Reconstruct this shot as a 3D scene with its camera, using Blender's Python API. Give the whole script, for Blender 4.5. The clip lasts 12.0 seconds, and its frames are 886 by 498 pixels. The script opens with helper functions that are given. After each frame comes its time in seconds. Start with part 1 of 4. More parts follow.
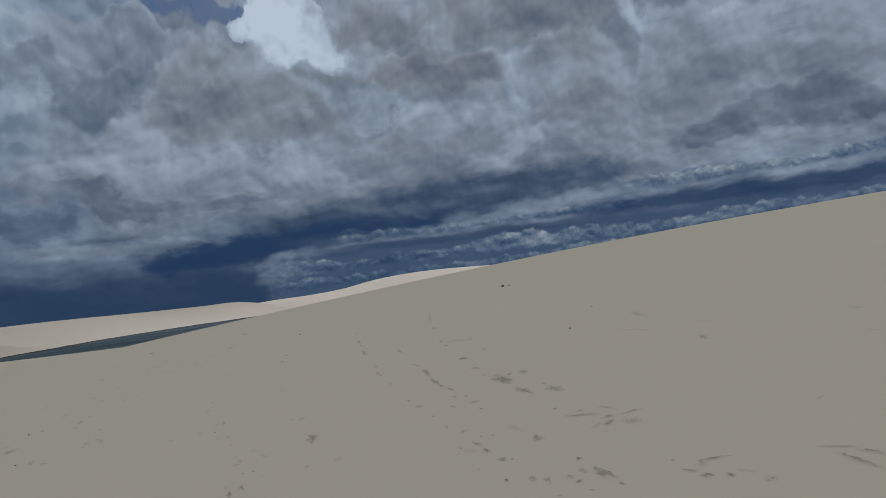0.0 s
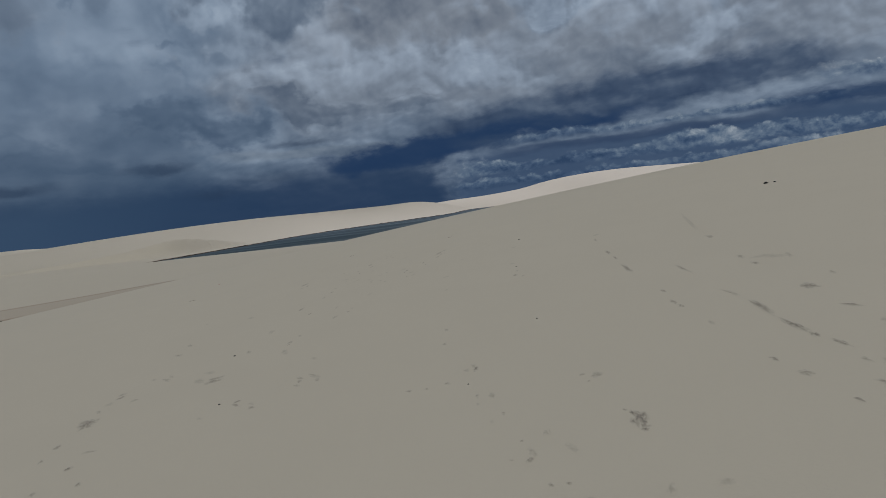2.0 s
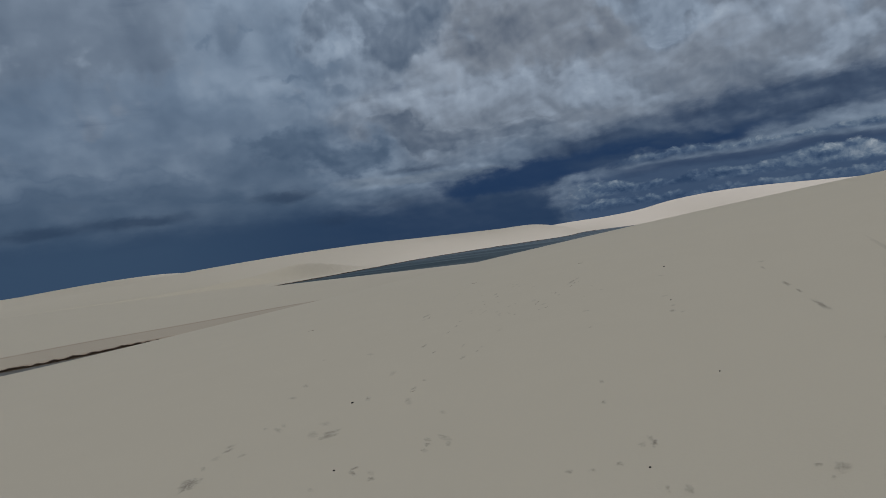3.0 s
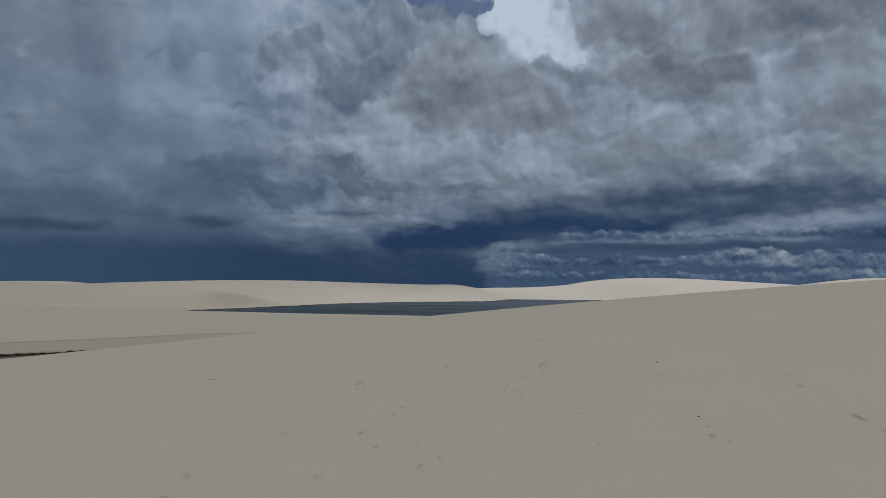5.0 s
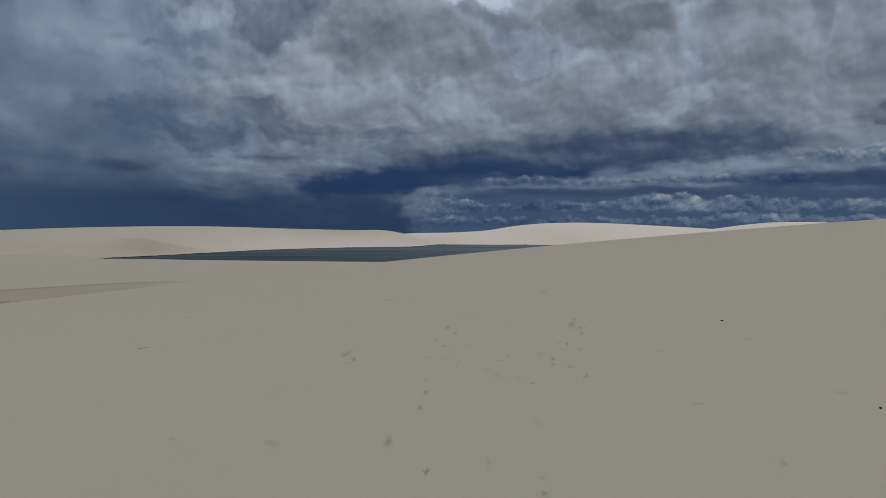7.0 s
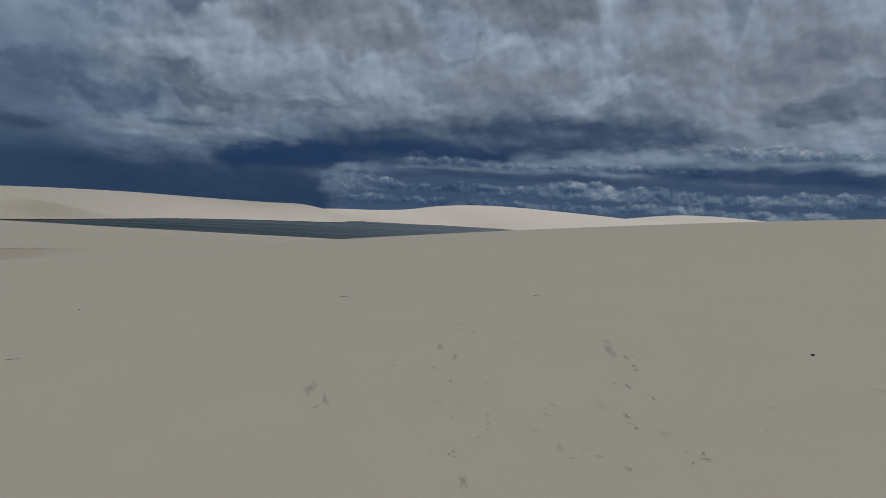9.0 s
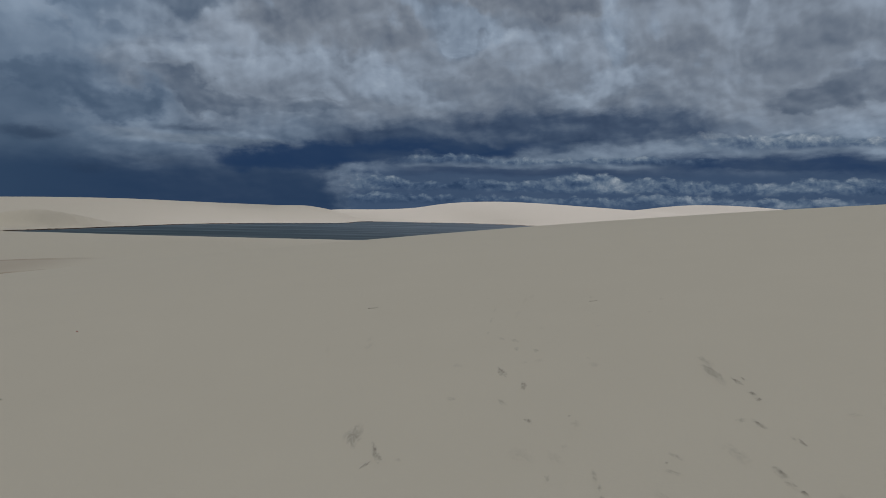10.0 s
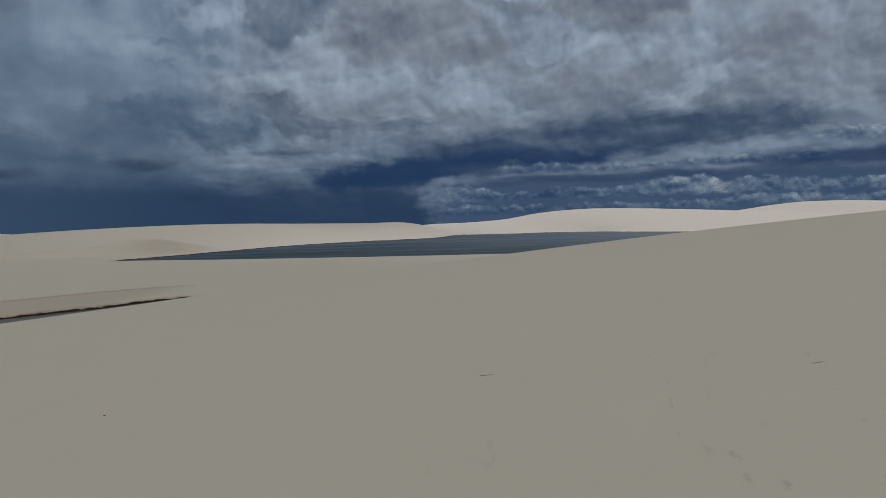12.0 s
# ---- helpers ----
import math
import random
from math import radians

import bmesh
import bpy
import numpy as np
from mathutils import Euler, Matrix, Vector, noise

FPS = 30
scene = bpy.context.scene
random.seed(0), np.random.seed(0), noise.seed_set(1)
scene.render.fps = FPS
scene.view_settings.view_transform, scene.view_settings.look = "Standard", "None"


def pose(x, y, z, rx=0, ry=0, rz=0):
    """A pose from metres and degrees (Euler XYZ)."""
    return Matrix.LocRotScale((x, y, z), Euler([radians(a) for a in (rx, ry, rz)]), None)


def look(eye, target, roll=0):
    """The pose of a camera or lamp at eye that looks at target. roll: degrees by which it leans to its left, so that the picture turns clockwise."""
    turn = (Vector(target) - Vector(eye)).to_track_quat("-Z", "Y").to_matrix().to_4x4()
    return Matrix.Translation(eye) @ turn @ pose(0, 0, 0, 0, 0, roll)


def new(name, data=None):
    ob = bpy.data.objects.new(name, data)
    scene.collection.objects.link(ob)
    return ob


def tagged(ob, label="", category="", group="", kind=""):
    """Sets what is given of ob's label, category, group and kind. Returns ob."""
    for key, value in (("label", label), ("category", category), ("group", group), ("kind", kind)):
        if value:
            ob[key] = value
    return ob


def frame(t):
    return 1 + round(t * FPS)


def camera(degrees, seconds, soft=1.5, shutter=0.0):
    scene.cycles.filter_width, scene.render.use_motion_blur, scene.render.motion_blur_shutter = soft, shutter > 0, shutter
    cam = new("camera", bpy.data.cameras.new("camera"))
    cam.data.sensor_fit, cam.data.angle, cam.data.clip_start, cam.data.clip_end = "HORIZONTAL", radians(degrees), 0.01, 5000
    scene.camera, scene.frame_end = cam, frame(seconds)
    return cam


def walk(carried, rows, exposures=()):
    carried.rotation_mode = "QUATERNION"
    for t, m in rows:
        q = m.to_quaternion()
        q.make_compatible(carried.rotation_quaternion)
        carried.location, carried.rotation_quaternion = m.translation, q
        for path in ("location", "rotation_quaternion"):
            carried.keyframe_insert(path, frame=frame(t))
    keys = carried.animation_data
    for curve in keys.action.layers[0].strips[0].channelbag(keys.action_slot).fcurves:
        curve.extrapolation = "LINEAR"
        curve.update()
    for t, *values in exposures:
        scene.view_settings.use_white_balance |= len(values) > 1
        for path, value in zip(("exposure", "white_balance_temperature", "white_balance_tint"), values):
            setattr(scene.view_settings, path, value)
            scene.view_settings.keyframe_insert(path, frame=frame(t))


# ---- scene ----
cam = camera(62.56, 12.0, soft=0.8)
walk(cam, [
    (0.0, pose(0.00, 0.00, -0.00, 92.55, 7.13, -15.24)),
    (0.5, pose(-0.14, 0.69, 0.04, 92.25, 6.55, -9.81)),
    (1.0, pose(-0.24, 1.39, 0.05, 86.67, 5.52, -7.90)),
    (1.5, pose(-0.43, 2.11, 0.07, 86.83, 5.86, -4.18)),
    (2.0, pose(-0.60, 2.71, 0.08, 86.43, 7.03, -1.50)),
    (2.5, pose(-0.79, 3.28, 0.10, 87.19, 7.49, 7.79)),
    (3.0, pose(-0.87, 3.85, 0.14, 89.40, 7.68, 7.56)),
    (3.2, pose(-0.92, 4.08, 0.15, 91.58, 4.55, 8.49)),
    (4.8, pose(-1.49, 5.92, 0.20, 92.68, -0.86, 1.46)),
    (5.0, pose(-1.58, 6.15, 0.21, 93.18, -0.43, 1.54)),
    (5.5, pose(-1.85, 6.73, 0.21, 93.72, 0.00, 0.00)),
    (6.0, pose(-2.15, 7.31, 0.20, 93.30, 3.22, -0.46)),
    (6.5, pose(-2.38, 7.93, 0.17, 90.56, 1.27, -4.92)),
    (6.7, pose(-2.46, 8.17, 0.17, 88.95, -0.09, -4.28)),
    (8.3, pose(-2.99, 10.09, 0.20, 88.90, -0.43, -6.87)),
    (8.5, pose(-3.03, 10.32, 0.21, 88.03, -0.50, -10.08)),
    (9.0, pose(-3.13, 10.91, 0.24, 87.42, -2.94, -10.75)),
    (9.5, pose(-3.29, 11.53, 0.24, 87.23, -0.98, -10.41)),
    (10.0, pose(-3.30, 12.11, 0.24, 87.20, -1.17, -10.21)),
    (10.5, pose(-3.30, 12.72, 0.27, 88.30, -2.01, -5.28)),
    (11.0, pose(-3.28, 13.34, 0.29, 88.00, -1.53, -4.17)),
    (11.5, pose(-3.23, 13.99, 0.34, 87.82, -0.39, -3.49)),
    (12.0, pose(-3.23, 14.62, 0.40, 88.16, 1.63, -3.01)),
])

# ---------------------------------------------------------------- world and light
SUN_EL, SUN_AZ = 46.0, 32.0          # degrees; azimuth clockwise from +y


class S:
    """A float socket of the sky's node tree, with arithmetic."""
    tree = None

    def __init__(self, sock):
        self.sock = sock

    @staticmethod
    def op(kind, *args, clamp=False):
        node = S.tree.nodes.new("ShaderNodeMath")
        node.operation, node.use_clamp = kind, clamp
        for i, a in enumerate(args):
            if isinstance(a, S):
                S.tree.links.new(a.sock, node.inputs[i])
            else:
                node.inputs[i].default_value = a
        return S(node.outputs[0])

    def __add__(self, o): return S.op("ADD", self, o)
    def __radd__(self, o): return S.op("ADD", o, self)
    def __sub__(self, o): return S.op("SUBTRACT", self, o)
    def __rsub__(self, o): return S.op("SUBTRACT", o, self)
    def __mul__(self, o): return S.op("MULTIPLY", self, o)
    def __rmul__(self, o): return S.op("MULTIPLY", o, self)
    def __truediv__(self, o): return S.op("DIVIDE", self, o)
    def __rtruediv__(self, o): return S.op("DIVIDE", o, self)


def smooth(v, lo, hi):
    """0 below lo, 1 above hi, smooth between (falling where hi < lo)."""
    node = S.tree.nodes.new("ShaderNodeMapRange")
    node.interpolation_type = "SMOOTHSTEP"
    S.tree.links.new(v.sock, node.inputs["Value"])
    if lo < hi:
        node.inputs["From Min"].default_value, node.inputs["From Max"].default_value = lo, hi
    else:
        node.inputs["From Min"].default_value, node.inputs["From Max"].default_value = hi, lo
        node.inputs["To Min"].default_value, node.inputs["To Max"].default_value = 1, 0
    return S(node.outputs["Result"])


def vec(x, y, z=0.0):
    node = S.tree.nodes.new("ShaderNodeCombineXYZ")
    for i, a in enumerate((x, y, z)):
        if isinstance(a, S):
            S.tree.links.new(a.sock, node.inputs[i])
        else:
            node.inputs[i].default_value = a
    return node.outputs[0]


def flat(u, v, du=0.0, dv=0.0):
    return vec(u + du, v + dv, 0.0)


def fbm(v, scale, detail=5.0, rough=0.55, distortion=0.0):
    """Fractal noise about zero."""
    return fbm_pair(v, scale, detail, rough, distortion)[0]


def fbm_pair(v, scale, detail=5.0, rough=0.55, distortion=0.0):
    """Two unlike fields of fractal noise about zero."""
    node = S.tree.nodes.new("ShaderNodeTexNoise")
    node.noise_dimensions = "2D"
    node.inputs["Scale"].default_value, node.inputs["Detail"].default_value = scale, detail
    node.inputs["Roughness"].default_value, node.inputs["Distortion"].default_value = rough, distortion
    S.tree.links.new(v, node.inputs["Vector"])
    split = S.tree.nodes.new("ShaderNodeSeparateColor")
    S.tree.links.new(node.outputs["Color"], split.inputs[0])
    return S(split.outputs[0]) - 0.5, S(split.outputs[1]) - 0.5


def lumps(v, scale=1.0, detail=2.0, rough=0.5):
    """Rounded heads of cumulus: high in the middle of each, low between them."""
    node = S.tree.nodes.new("ShaderNodeTexVoronoi")
    node.voronoi_dimensions, node.feature, node.normalize = "2D", "SMOOTH_F1", True
    node.inputs["Scale"].default_value, node.inputs["Detail"].default_value = scale, detail
    node.inputs["Roughness"].default_value, node.inputs["Lacunarity"].default_value = rough, 2.2
    node.inputs["Smoothness"].default_value = 0.35
    S.tree.links.new(v, node.inputs["Vector"])
    return 0.5 - S(node.outputs["Distance"]) * 1.6


def blend(fac, a, b):
    """Colour a where fac is 0, b where it is 1."""
    node = S.tree.nodes.new("ShaderNodeMix")
    node.data_type = "RGBA"
    S.tree.links.new(fac.sock, node.inputs["Factor"])
    for sock, c in ((node.inputs[6], a), (node.inputs[7], b)):
        if isinstance(c, tuple):
            sock.default_value = (*c, 1)
        else:
            S.tree.links.new(c, sock)
    return node.outputs[2]


def ramp(v, stops):
    node = S.tree.nodes.new("ShaderNodeValToRGB")
    S.tree.links.new(v.sock, node.inputs[0])
    el = node.color_ramp.elements
    while len(el) < len(stops):
        el.new(0.5)
    for e, (p, c) in zip(el, stops):
        e.position, e.color = p, (*c, 1)
    return node.outputs[0]


def forms(az, el, table):
    """The sum of soft ovals."""
    at, total = vec(az, el, 0.0), 0.0
    for a, e, ra, re, k in table:
        off = S.tree.nodes.new("ShaderNodeVectorMath")
        off.operation = "MULTIPLY_ADD"
        S.tree.links.new(at, off.inputs[0])
        off.inputs[1].default_value, off.inputs[2].default_value = (1 / ra, 1 / re, 0), (-a / ra, -e / re, 0)
        square = S.tree.nodes.new("ShaderNodeVectorMath")
        square.operation = "DOT_PRODUCT"
        S.tree.links.new(off.outputs[0], square.inputs[0])
        S.tree.links.new(off.outputs[0], square.inputs[1])
        total = S.op("MULTIPLY_ADD", S.op("POWER", 0.36788, S(square.outputs["Value"])), k, total)
    return total


# the heaps of cloud, far ones first. Ovals: azimuth, elevation, half width, half height (degrees), weight.
# Then the tone of the edge and of the body, warmth, softness of the edge, raggedness, opacity.
HEAPS = [
    ([(-21, 15.5, 8, 4.5, 1), (-17, 19, 6, 3, 0.9), (-12, 21.6, 7, 1.6, 0.9)], 0.57, 0.62, 0.05, 0.6, 1.2, 0.9),
    ([(-34, 17.2, 6.2, 4.0, 1.1), (-28.8, 18.8, 4.5, 2.6, 0.9), (-28, 15.0, 2.5, 1.2, 0.6)], 0.49, 0.41, 0.35, 0.5, 1.2, 0.9),
    ([(-21.5, 17.4, 4.0, 1.1, 0.9), (-15.5, 18.6, 2.6, 0.9, 0.8), (-12.5, 20.0, 2.2, 0.8, 0.7)], 0.54, 0.49, 0.15, 0.4, 2.0, 0.7),
    ([(-24.3, 17.1, 0.9, 0.5, 0.8), (-20.4, 17.2, 0.7, 0.4, 0.8), (-17.4, 13.8, 1.2, 0.4, 0.8), (-17.8, 12.0, 2.0, 0.6, 0.7)], 0.46, 0.38, 0.0, 0.3, 1.6, 0.6),
    ([(-8, 19.8, 3.0, 1.9, 1), (-6.2, 20.6, 1.7, 1.1, 1), (-9.8, 18.0, 3.6, 2.2, 1), (-4, 18.6, 3.0, 1.9, 1)], 0.60, 0.50, 0.45, 0.16, 1.3, 1.0),
    ([(-14.3, 15.2, 0.8, 1.2, 1), (-13.9, 12.7, 1.6, 0.7, 1), (-12.6, 14.0, 1.6, 1.4, 0.8)], 0.58, 0.65, 0.3, 0.5, 1.6, 0.6),
    ([(5.6, 20.4, 2.7, 2.1, 1.2), (8.6, 19.3, 2.1, 1.6, 1.15), (4.4, 18.4, 2.0, 1.5, 1.1), (3.4, 22.5, 1.7, 1.4, 1), (8.9, 18.0, 1.3, 0.9, 0.9), (1.6, 20.3, 1.2, 0.7, 0.9)], 0.80, 0.90, 0.0, 0.10, 1.5, 1.0),
    ([(33.2, 17.6, 1.1, 2.4, 1)], 0.66, 0.84, 0.0, 0.35, 1.6, 0.85),
    ([(-12.4, 17.0, 2.4, 1.6, 1), (-10.0, 15.4, 3.0, 1.6, 1), (-6.8, 16.8, 2.4, 1.7, 1), (-13.2, 18.5, 1.4, 0.8, 0.8)], 0.49, 0.36, 0.35, 0.4, 1.9, 0.9),
    ([(-0.6, 17.4, 2.9, 2.4, 1), (2.6, 15.6, 3.0, 2.3, 1), (-2.5, 14.0, 4.2, 2.2, 1), (5.8, 13.3, 3.8, 1.9, 1)], 0.57, 0.46, 0.9, 0.28, 1.5, 1.0),
    ([(12.0, 14.7, 2.1, 1.8, 1), (14.2, 13.7, 1.8, 1.0, 1), (10.3, 13.6, 1.5, 1.1, 0.9), (7.5, 15.4, 2.0, 0.8, 0.6)], 0.56, 0.66, 0.25, 0.6, 1.8, 0.75),
    ([(20, 20.6, 10, 2.5, 1.1), (28, 19.6, 6, 2.4, 1), (12.6, 20.6, 3.0, 1.7, 1)], 0.56, 0.43, 0.95, 0.45, 1.5, 0.95),
    ([(23.3, 15.6, 1.8, 1.5, 1), (22.3, 12.8, 1.2, 2.0, 0.9), (25.5, 16.8, 1.6, 0.9, 0.7)], 0.56, 0.66, 0.25, 0.5, 1.6, 0.8),
    ([(17.3, 15.5, 3.7, 1.7, 1.1), (13.9, 16.9, 2.4, 1.2, 1), (20.1, 15.6, 1.8, 1.5, 0.9)], 0.55, 0.40, 1.0, 0.4, 1.3, 0.95),
    ([(28.2, 12.4, 4.6, 2.4, 1), (27.5, 16.4, 3.5, 1.7, 0.9)], 0.52, 0.44, 0.85, 0.35, 1.6, 0.9),
    ([(18.5, 11.6, 4.0, 1.5, 1), (14.0, 11.0, 3.6, 1.5, 1)], 0.55, 0.48, 0.8, 0.35, 1.6, 0.85),
    ([(22.2, 10.2, 3.2, 1.4, 1), (19.2, 9.3, 2.0, 0.8, 0.8), (17.8, 12.6, 1.6, 1.2, 0.7)], 0.53, 0.63, 0.50, 0.7, 1.8, 0.75),
    ([(35, 13.4, 3.0, 2.8, 1), (38.5, 14.6, 4.5, 2.6, 1), (44, 13.5, 5.0, 3.4, 1), (49, 11, 4, 3, 1), (34.6, 10.4, 2.0, 2.2, 1)], 0.58, 0.51, 0.75, 0.35, 1.3, 1.0),
    ([(-8, 10.4, 6.5, 1.4, 1), (-2.5, 10.2, 5.5, 1.5, 1), (3.0, 10.2, 3.6, 1.2, 1)], 0.50, 0.57, 0.65, 0.6, 1.8, 0.8),
    ([(-6.0, 8.3, 4.6, 1.2, 1), (-9.5, 8.6, 3.0, 1.0, 0.9), (0.5, 7.8, 3.6, 0.9, 0.8)], 0.52, 0.36, 0.6, 0.35, 1.5, 0.9),
    ([(5.8, 9.6, 3.0, 1.0, 1), (10.0, 9.0, 3.0, 0.8, 0.8)], 0.48, 0.54, 0.5, 0.6, 1.6, 0.8),
    ([(38.8, 9.0, 4.6, 1.5, 1.1), (43.6, 9.6, 3.6, 1.3, 1), (47.5, 8.0, 3.4, 1.2, 1), (35.6, 8.6, 1.8, 0.9, 0.9)], 0.50, 0.35, 0.7, 0.4, 1.5, 0.95),
    ([(-17.5, 8.2, 4.0, 1.7, 1), (-13.0, 7.2, 2.4, 1.0, 0.9), (-21.0, 9.4, 2.4, 1.0, 0.7)], 0.43, 0.27, 0.0, 0.5, 1.6, 0.8),
    ([(-29.0, 7.0, 5.0, 1.0, 1), (-36.5, 7.0, 3.5, 0.8, 1), (-24.5, 5.4, 3.0, 0.7, 0.8)], 0.38, 0.46, 0.0, 0.6, 1.6, 0.7),
]
SLATE_ROLLS = [(12.5, 6.2, 6.5, 1.6, 1), (20.5, 6.5, 5.5, 1.5, 1), (5.0, 5.4, 4.5, 1.2, 1), (27.5, 6.6, 4.5, 1.2, 1)]
NAVY_ROLLS = [(-3.6, 3.7, 4.6, 0.9, 1.1), (2.2, 4.5, 4.2, 0.9, 1), (8.5, 5.0, 4.6, 0.75, 1), (15.0, 5.1, 4.2, 0.6, 0.8)]
STREAKS = [(-8.0, 5.1, 4.6, 0.45, 1), (-3.4, 4.9, 2.8, 0.3, 0.8), (-13.5, 5.6, 2.2, 0.5, 0.6), (-16.5, 6.6, 1.6, 0.6, 0.4)]
SCUD = [(-29.5, 4.3, 3.6, 0.5, 1.0), (-36.5, 4.2, 3.0, 0.5, 0.9), (-19.3, 4.9, 2.6, 0.45, 0.9), (-8.6, 5.9, 4.0, 0.3, 0.7),
        (-15.8, 2.7, 2.2, 0.5, 0.6), (-11.0, 3.6, 3.5, 0.5, 0.5)]
BLUE = [(-0.2, 21.2, 2.6, 1.0, 1.1), (-3.6, 22.0, 1.8, 0.6, 0.9), (-2.0, 23.4, 3.6, 0.9, 1.0), (2.2, 21.2, 1.2, 0.6, 0.9)]


def build_sky():
    world = bpy.data.worlds.new("sky")
    scene.world = world
    world.use_nodes = True
    S.tree = tree = world.node_tree
    tree.nodes.clear()
    coord = tree.nodes.new("ShaderNodeTexCoord")
    split = tree.nodes.new("ShaderNodeSeparateXYZ")
    tree.links.new(coord.outputs["Generated"], split.inputs[0])
    x, y, z = (S(o) for o in split.outputs)
    az = S.op("ARCTAN2", x, y) * 57.29578
    el = S.op("ARCSINE", z) * 57.29578

    # clear sky behind the clouds
    blue = tree.nodes.new("ShaderNodeTexSky")
    blue.sky_type, blue.sun_disc = "NISHITA", False
    blue.sun_elevation, blue.sun_rotation = radians(SUN_EL), radians(SUN_AZ)
    dim = tree.nodes.new("ShaderNodeVectorMath")
    dim.operation = "SCALE"
    tree.links.new(blue.outputs[0], dim.inputs[0])
    dim.inputs["Scale"].default_value = 0.035

    # the clouds lie flatter towards the horizon
    height_v = S.op("LOGARITHM", S.op("MAXIMUM", el + 8.0, 1.0), 2.71828) * 23.0
    swirl_u, swirl_v = fbm_pair(flat(az, height_v), 0.17, 5.0, 0.48)
    puff_u, puff_v = fbm_pair(flat(az, height_v, 40.0), 0.6, 3.0, 0.5)
    wu, wv = swirl_u * 9.0 + puff_u * 3.0, swirl_v * 7.0 + puff_v * 3.0
    azf, elf = az + wu * 0.6, el + wv * 0.6
    # rounded heads, lit from above on the sun's side
    hu, hv = az + swirl_u * 1.6, height_v + swirl_v * 1.6
    head = lumps(flat(hu, hv), 0.32, 2.5, 0.5)
    head_l = head - lumps(flat(hu, hv, 0.30, 0.55), 0.32, 2.5, 0.5)
    broad_l = fbm(flat(hu, hv, 90.0), 0.13, 3.0, 0.45) - fbm(flat(hu, hv, 90.8, 1.5), 0.13, 3.0, 0.45)
    mottle = fbm(flat(hu, hv, 17.0), 0.24, 4.5, 0.48)
    wide = fbm(flat(az, height_v, 63.0), 0.07, 3.0, 0.5)

    calm = smooth(azf, -12.0, -20.0)
    relief = 1.0 - calm * 0.8
    crumble = head * 1.0 + puff_u * 0.5 + mottle * 0.9
    modelling = (head_l * 0.28 + broad_l * 0.50 + mottle * 0.22) * relief + (mottle * 0.14 + broad_l * 0.30) * calm
    tone = 0.47 + wide * 0.30 + smooth(el, 9.0, 15.0) * 0.04
    warm = smooth(azf, -17.0, -5.0) * 0.68 + wide * 0.5

    gap = smooth(forms(azf, elf, BLUE) + mottle * 1.2 + puff_u * 0.8, 0.36, 0.74)
    for number, (ovals, edge, body, warmth, soft, ragged, opacity) in enumerate(HEAPS):
        f = forms(az + wu * ragged * 0.4, el + wv * ragged * 0.4, ovals)
        f = f + crumble * (0.3 + soft * 0.4)
        # crisp heads, soft bases
        mid = sum(o[1] * o[2] for o in ovals) / sum(o[2] for o in ovals)
        deep = max(o[1] + o[3] for o in ovals) - mid
        lift = S.op("MULTIPLY", el - mid, 1 / deep)
        crisp = smooth(lift + puff_v * 3.0, -0.7, 0.5)
        veil = smooth(f, 0.10, 0.95)
        shown = (veil + (smooth(f, 0.42 - soft * 0.5, 0.42 + soft * 0.5) - veil) * crisp) * opacity
        own = edge + smooth(f, 0.40, 1.0) * (body - edge) + smooth(lift, -1.2, 1.2) * 0.10 - 0.05
        tone = tone + (own - tone) * shown
        warm = warm + (warmth - warm) * shown
        gap = gap * (1.0 - shown) if number > 4 else gap * (1.0 - shown * 0.3)
    tone = tone + modelling
    grey = ramp(tone, [
        (0.10, (0.050, 0.074, 0.112)), (0.32, (0.116, 0.141, 0.180)), (0.48, (0.188, 0.215, 0.252)),
        (0.64, (0.274, 0.32, 0.380)), (0.92, (0.48, 0.56, 0.63))])
    cool = ramp(tone, [
        (0.10, (0.035, 0.064, 0.11)), (0.32, (0.080, 0.120, 0.178)), (0.48, (0.138, 0.19, 0.26)),
        (0.64, (0.23, 0.295, 0.375)), (0.92, (0.46, 0.54, 0.62))])
    cloud = blend(S.op("ADD", warm, 0.0, clamp=True), cool, grey)
    clear = blend(mottle * 1.5 + 0.6, dim.outputs[0], (0.028, 0.085, 0.215))
    cloud = blend(gap * 0.85, cloud, clear)
    cloud = blend(smooth(elf, 9.0, 4.5) * 0.7, cloud, cool)
    # the far side sinks into shade towards the rain
    cloud = blend(smooth(elf, 12.5, 3.0) * smooth(azf, -9.0, -20.0) * 0.75, cloud, (0.036, 0.067, 0.116))

    # towards the horizon: a dark cloud base over rows of small cumulus
    navy = (0.014, 0.037, 0.092)
    fray_u, fray_v = fbm_pair(flat(az * 0.5, el, 7.0), 0.55, 6.0, 0.6)
    wisp = fbm(flat(az * 0.25, el * 1.1, 31.0), 0.9, 5.0, 0.55)
    storm = blend(mottle * 2.0 + wisp * 2.0 + 0.35, navy, (0.028, 0.053, 0.104))
    slate = ramp(0.5 + mottle * 0.9 + head_l * 0.35 + wisp * 0.5, [(0.2, (0.018, 0.038, 0.082)), (0.5, (0.036, 0.062, 0.112)), (0.8, (0.090, 0.124, 0.176))])
    roll = forms(az + wu * 0.5, el + wv * 0.22 + fray_v * 1.5, SLATE_ROLLS)
    cloud = blend(smooth(roll + mottle * 0.6, 0.05, 0.90) * 0.88, cloud, slate)
    streak = forms(az + fray_u * 3.0, el + fray_v * 0.9, STREAKS)
